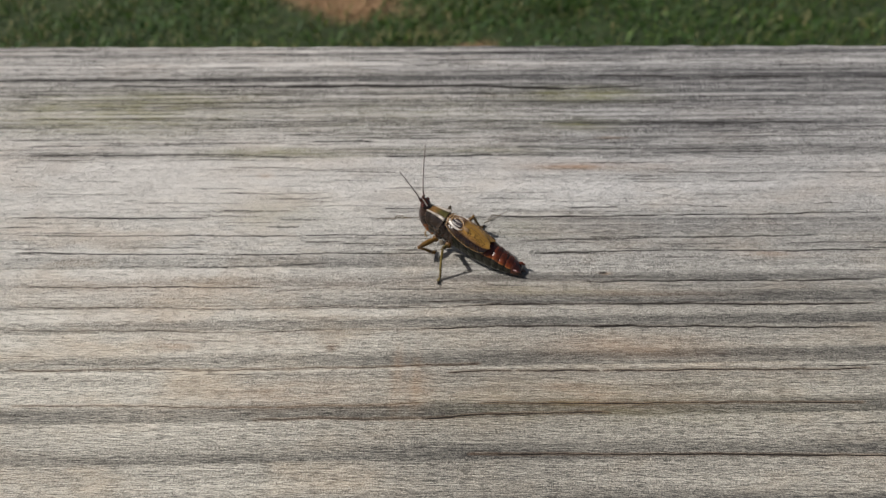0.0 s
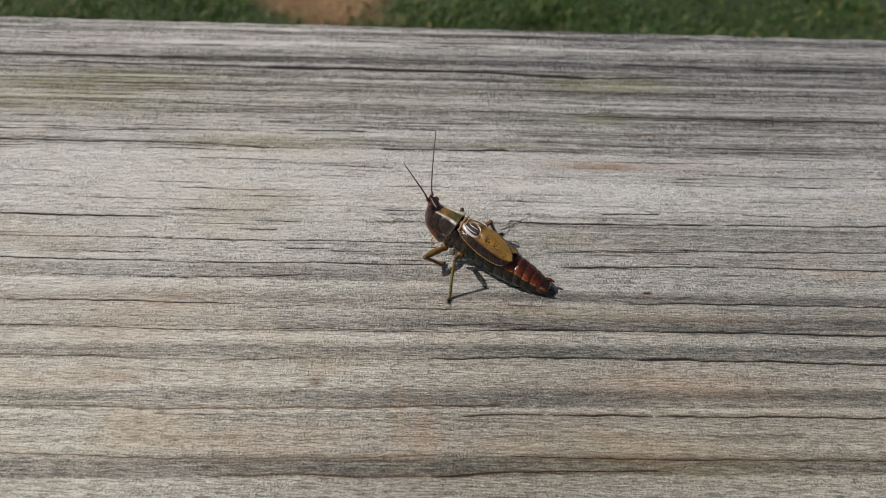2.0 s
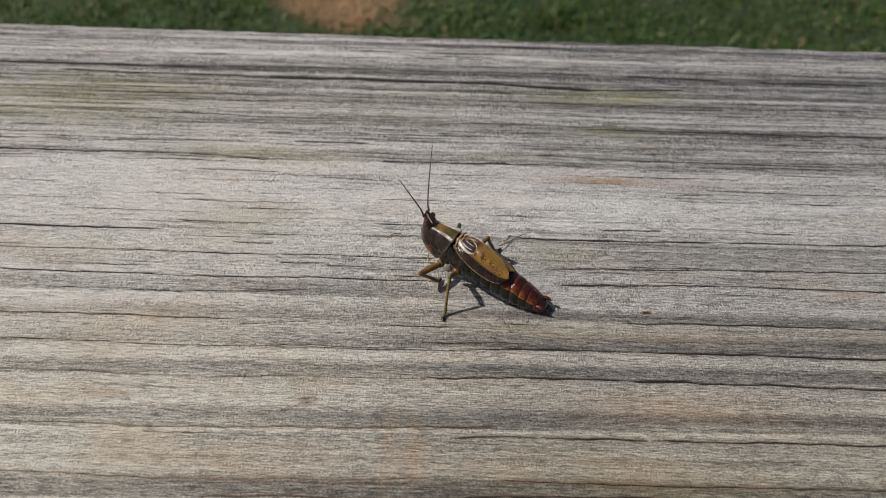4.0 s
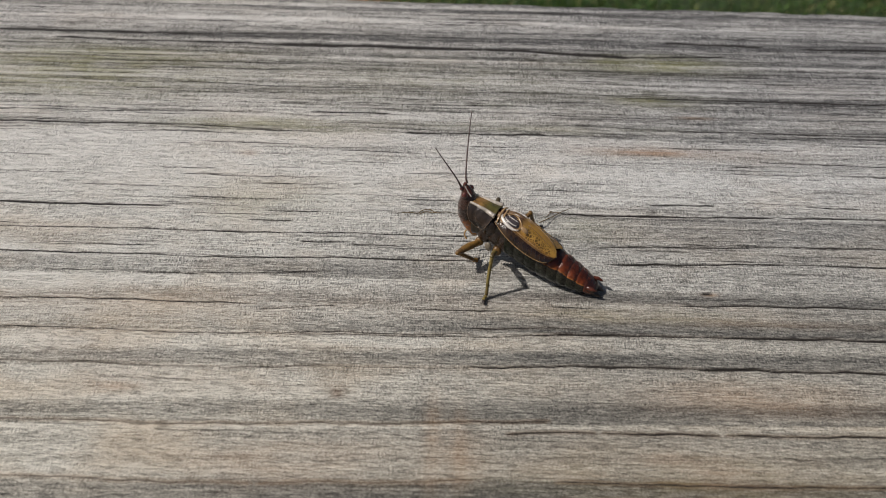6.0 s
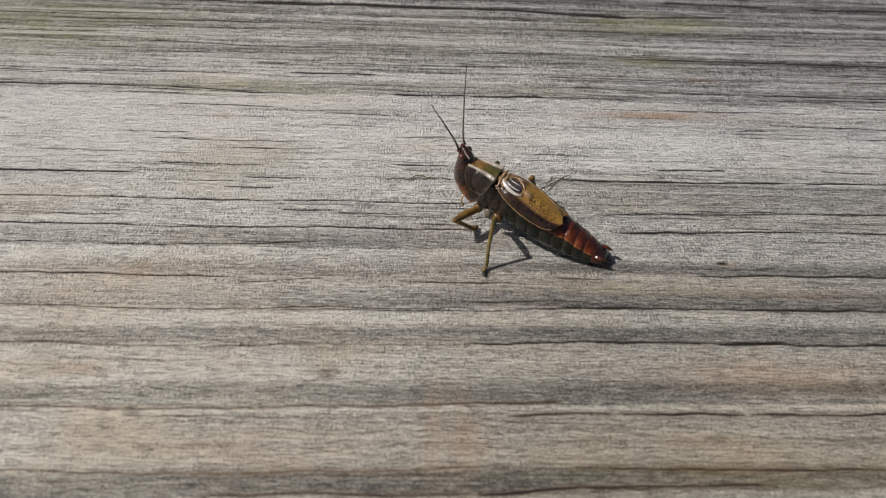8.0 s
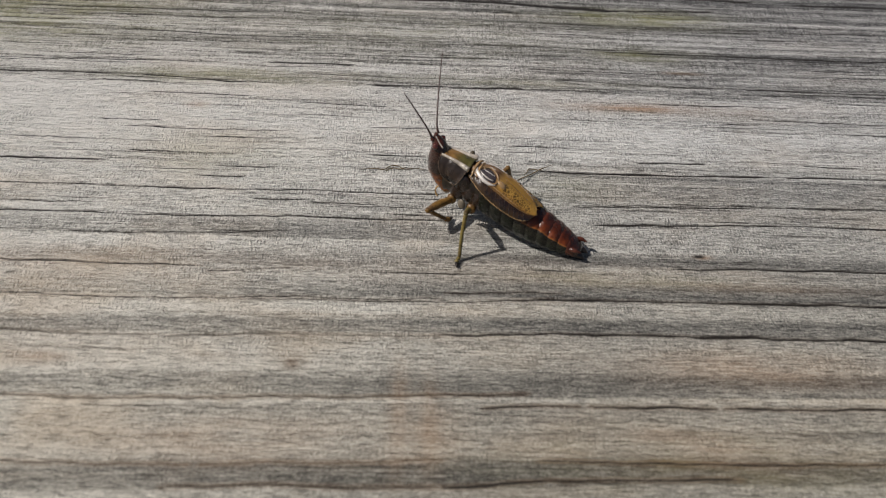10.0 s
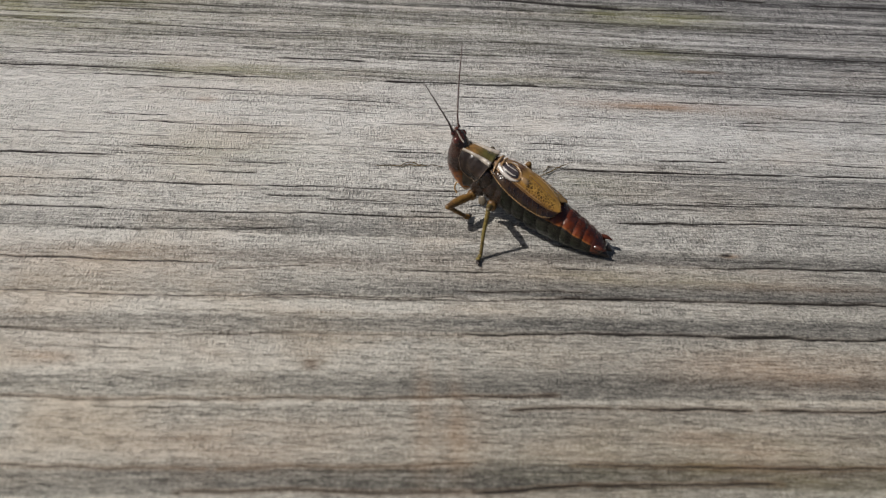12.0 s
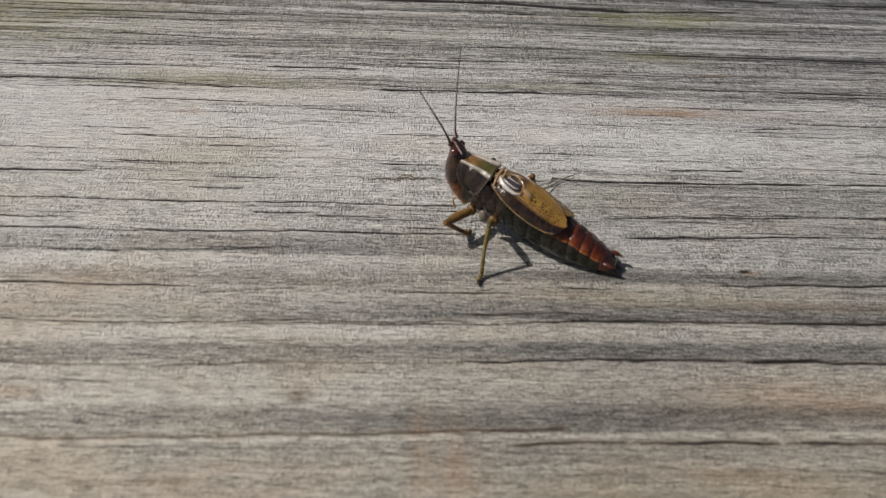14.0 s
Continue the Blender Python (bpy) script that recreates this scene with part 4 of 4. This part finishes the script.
def katydid():
    k = tagged(new("katydid"), "brown short-winged katydid with green back standing on the board", "insect")
    k.matrix_world = pose(0.0148, 0.1158, 0.0001, 0, 0, 152.67)
    part("thorax", body_shell("thorax", np.linspace(11.0, 17.2, 16), [0.86 + 0.04 * math.sin(q * 2.2) for q in range(16)]), THORAX, k, "dark greenish-brown thorax")
    edges = (0.1, 1.2, 2.3, 3.5, 4.8, 6.2, 7.7, 9.3, 10.9, 12.3)
    for a, b in zip(edges, edges[1:]):
        stations, grows = [a - 0.28, a - 0.2, a, a + 0.15, (a + b) / 2, b - 0.25, b], [0.90, 0.965, 0.99, 1.01, 1.025, 0.985, 0.90]
        if a == edges[0]:
            stations, grows = [-0.5, -0.45, -0.3, -0.1] + stations[2:], [0.3, 0.6, 0.85, 0.95] + grows[2:]
        part("abdomen_segment", body_shell("abdomen_segment", stations, grows), FOREBODY if a > 7 else TAIL if a < 1 else ABDOMEN, k)
    for sgn in (1, -1):
        part("cercus", tube("cercus", [(0.7, 0.95 * sgn, 1.5), (0.0, 1.15 * sgn, 1.6), (-0.75, 1.05 * sgn, 1.55)], (0.34, 0.28, 0.07)), TAIL, k)
        part("stylus", tube("stylus", [(0.4, 0.4 * sgn, 0.7), (-0.5, 0.55 * sgn, 0.6), (-1.15, 0.6 * sgn, 0.35)], (0.5, 0.4, 0.07)), TIP, k)
        part("eye", ball("eye", (18.7, 0.92 * sgn, 9.15), (0.42, 0.34, 0.46)), EYE, k, "round dark red eye")
        part("feeler_base", ball("feeler_base", (19.35, 0.48 * sgn, 9.75), (0.28, 0.25, 0.34)), EYE, k)
        part("palp", tube("palp", [(17.4, 0.6 * sgn, 3.2), (18.1, 0.9 * sgn, 3.5), (18.35, 1.05 * sgn, 2.7), (18.0, 1.1 * sgn, 2.1)], (0.13, 0.11, 0.1, 0.12)), PALP, k)
        part("coxa", ball("coxa", (15.9, 1.5 * sgn, 2.9), (0.6, 0.5, 0.7)), LEG, k)
        part("coxa", ball("coxa", (13.2, 1.8 * sgn, 2.7), (0.65, 0.5, 0.7)), LEG, k)
    # a pale tube that paints the glint along the crown
    part("crown_glint", tube("crown_glint", [(19.25, 0.12, 10.1), (18.9, 0.3, 10.0), (18.4, 0.5, 9.55), (17.8, 0.72, 9.15)], (0.05, 0.08, 0.09, 0.06)), KEEL_GLINT, k, "painted glint over the crown")
    part("jaw", ball("jaw", (17.3, 0, 3.0), (0.6, 0.8, 0.7)), PALP, k, "orange-brown mouth parts")
    part("head", head_shell(), FACE, k, "glossy dark red-brown head with an orange mouth")
    shield = part("pronotum", pronotum(), SHIELD, k, "glossy saddle-shaped shield, olive green on top")
    thick = shield.modifiers.new("thick", "SOLIDIFY")
    thick.thickness = 0.00018
    shield_trim(shield)
    for sgn in (1, -1):
        for n, (s, z, r) in enumerate(((15.2, 4.3, 1.1), (13.6, 4.6, 1.3), (14.6, 5.7, 1.2), (12.2, 4.2, 1.3))):
            part("side_plate", ball("side_plate", (s, sgn * (1.35 + 0.05 * n), z), (r, 0.6, r * 1.15)), PLEURA, k)
        part("membrane", ball("membrane", (14.3, 2.15 * sgn, 3.2), (0.5, 0.25, 0.7)), SOFT_SKIN, k, "pale soft membrane above the middle leg")
    leg(k, "front_leg", ((15.9, 2.0, 3.0), (17.1, 5.35, 3.4), (15.9, 3.1, 0.9)), (0.5, 0.30), LEG, ((-0.15, -0.35, -0.4), (-0.1, -0.4, -0.2), (-0.1, -0.5, -0.05)), "pale ochre bent front leg")
    leg(k, "front_leg", ((15.9, -2.0, 3.0), (16.4, -4.9, 5.3), (16.2, -4.8, 0.5)), (0.5, 0.27), FAR_LEG, ((0.3, -0.3, -0.25), (0.4, -0.3, -0.1), (0.4, -0.2, 0.0)))
    leg(k, "middle_leg", ((13.2, 2.2, 2.8), (12.1, 5.7, 5.4), (11.6, 7.7, 0.45)), (0.36, 0.25), MID_LEG, ((0.1, 0.3, -0.2), (-0.1, 0.5, -0.05), (-0.35, 0.5, 0.0)), "slender olive middle leg")
    leg(k, "middle_leg", ((13.2, -2.2, 2.8), (11.6, -4.9, 4.9), (11.2, -7.2, 0.45)), (0.42, 0.3), LEG, ((0.1, -0.3, -0.2), (-0.1, -0.5, -0.05), (-0.35, -0.5, 0.0)))
    left_feeler = part("feeler", tube("feeler", [(19.4, 0.55, 10.0), (19.9, 0.75, 11.2), (21.2, 1.1, 13.3), (22.7, 1.4, 15.5)], (0.16, 0.1, 0.085, 0.05), 8, 8), FEELER, k, "thin dark raised feeler")
    right_feeler = part("feeler", tube("feeler", [(19.1, -0.55, 10.0), (19.6, -1.0, 11.0), (20.9, -3.7, 13.6), (22.2, -6.8, 16.5)], (0.16, 0.1, 0.085, 0.05), 8, 8), FEELER, k, "thin dark raised feeler")
    right = wing(-1, 0.0, k, "short amber wing with brown netted veins")
    left = wing(1, 0.16, k, "short amber wing with brown netted veins")
    return left, right, left_feeler, right_feeler


LEFT_WING, RIGHT_WING, LEFT_FEELER, RIGHT_FEELER = katydid()


def plant_fibre(points, label):
    ob = tagged(new("plant_fibre", tube("plant_fibre", points, (0.04, 0.06, 0.06, 0.03), 6, 5)), label, "plant fibre")
    ob.data.materials.append(FIBRE)


plant_fibre([(-11.6, 130.3, 0.1), (-9.9, 130.5, 0.14), (-8.6, 130.4, 0.16), (-7.9, 131.0, 0.22), (-6.9, 131.2, 0.2), (-6.0, 130.6, 0.16), (-4.6, 130.9, 0.14), (-3.2, 130.6, 0.12)], "thin curly dry plant fibre lying on the board")
plant_fibre([(-8.4, 130.2, 0.1), (-7.4, 130.7, 0.2), (-6.5, 130.5, 0.2), (-5.7, 131.1, 0.12)], "short yellowish plant fibre curled on the board")
plant_fibre([(8.6, 129.2, 0.1), (9.2, 129.6, 0.14), (10.6, 130.4, 0.3), (11.6, 131.2, 0.36), (12.7, 132.0, 0.3), (13.7, 132.8, 0.12)], "long dark dry plant fibre lying beside the insect")
plant_fibre([(9.6, 130.5, 0.1), (10.0, 130.8, 0.16), (10.3, 131.5, 0.2), (10.7, 131.8, 0.1)], "short dry plant fibre lying on the board")
plant_fibre([(10.3, 131.5, 0.1), (11.2, 131.5, 0.18), (12.3, 131.4, 0.12)], "short dry plant fibre lying on the board")


# ---- what moves: the wings rub in short bursts, the feelers sway ----
def about(hinge, m):
    h = Matrix.Translation(Vector(hinge) * MM)
    return h @ m @ h.inverted()


# how far the far wing is parted (0 to 1), by tenths of a second from 10.8 s on
CHIRPS = (0.15, 0, 0, 1, 0.1, 0.8, 0.4, 0.4, 0, 0.8, 0.9, 0.1, 0.15, 0.2, 1, 0.8, 0.2, 0.15, 0.1, 1, 0.1, 0.1, 0.15, 0.8, 0.15, 0.2, 0.3, 0.3, 0.9, 0.8, 0.5, 0.3, 0.2)


def spread(t):
    """How far the wings are parted, from 0 to 1."""
    n = round(t * 10) - 108
    return CHIRPS[n] if n >= 0 else 0.15 + 0.1 * math.sin(9.3 * t) + 0.05 * math.sin(23.1 * t + 1)


def motions():
    times = [n / 10 for n in range(141)]
    walk(LEFT_WING, [(t, about((12.9, 0.6, 8.3), pose(0, 0, 0, 0, 0, -1.5 * spread(t)))) for t in times])
    walk(RIGHT_WING, [(t, about((12.9, -0.6, 8.3), pose(0, 0, 0, 0, 2.0 * spread(t), 13.0 * spread(t) - 4.0))) for t in times])
    walk(LEFT_FEELER, [(t / 2, about((19.4, 0.55, 10.0), pose(0, 0, 0, 0, 0.8 * math.sin(t * 1.7), 1.2 * math.sin(t * 1.1)))) for t in range(29)])
    walk(RIGHT_FEELER, [(t / 2, about((19.1, -0.55, 10.0), pose(0, 0, 0, 0, 0.8 * math.sin(t * 1.3 + 1), 1.0 * math.sin(t * 0.9)))) for t in range(29)])


motions()
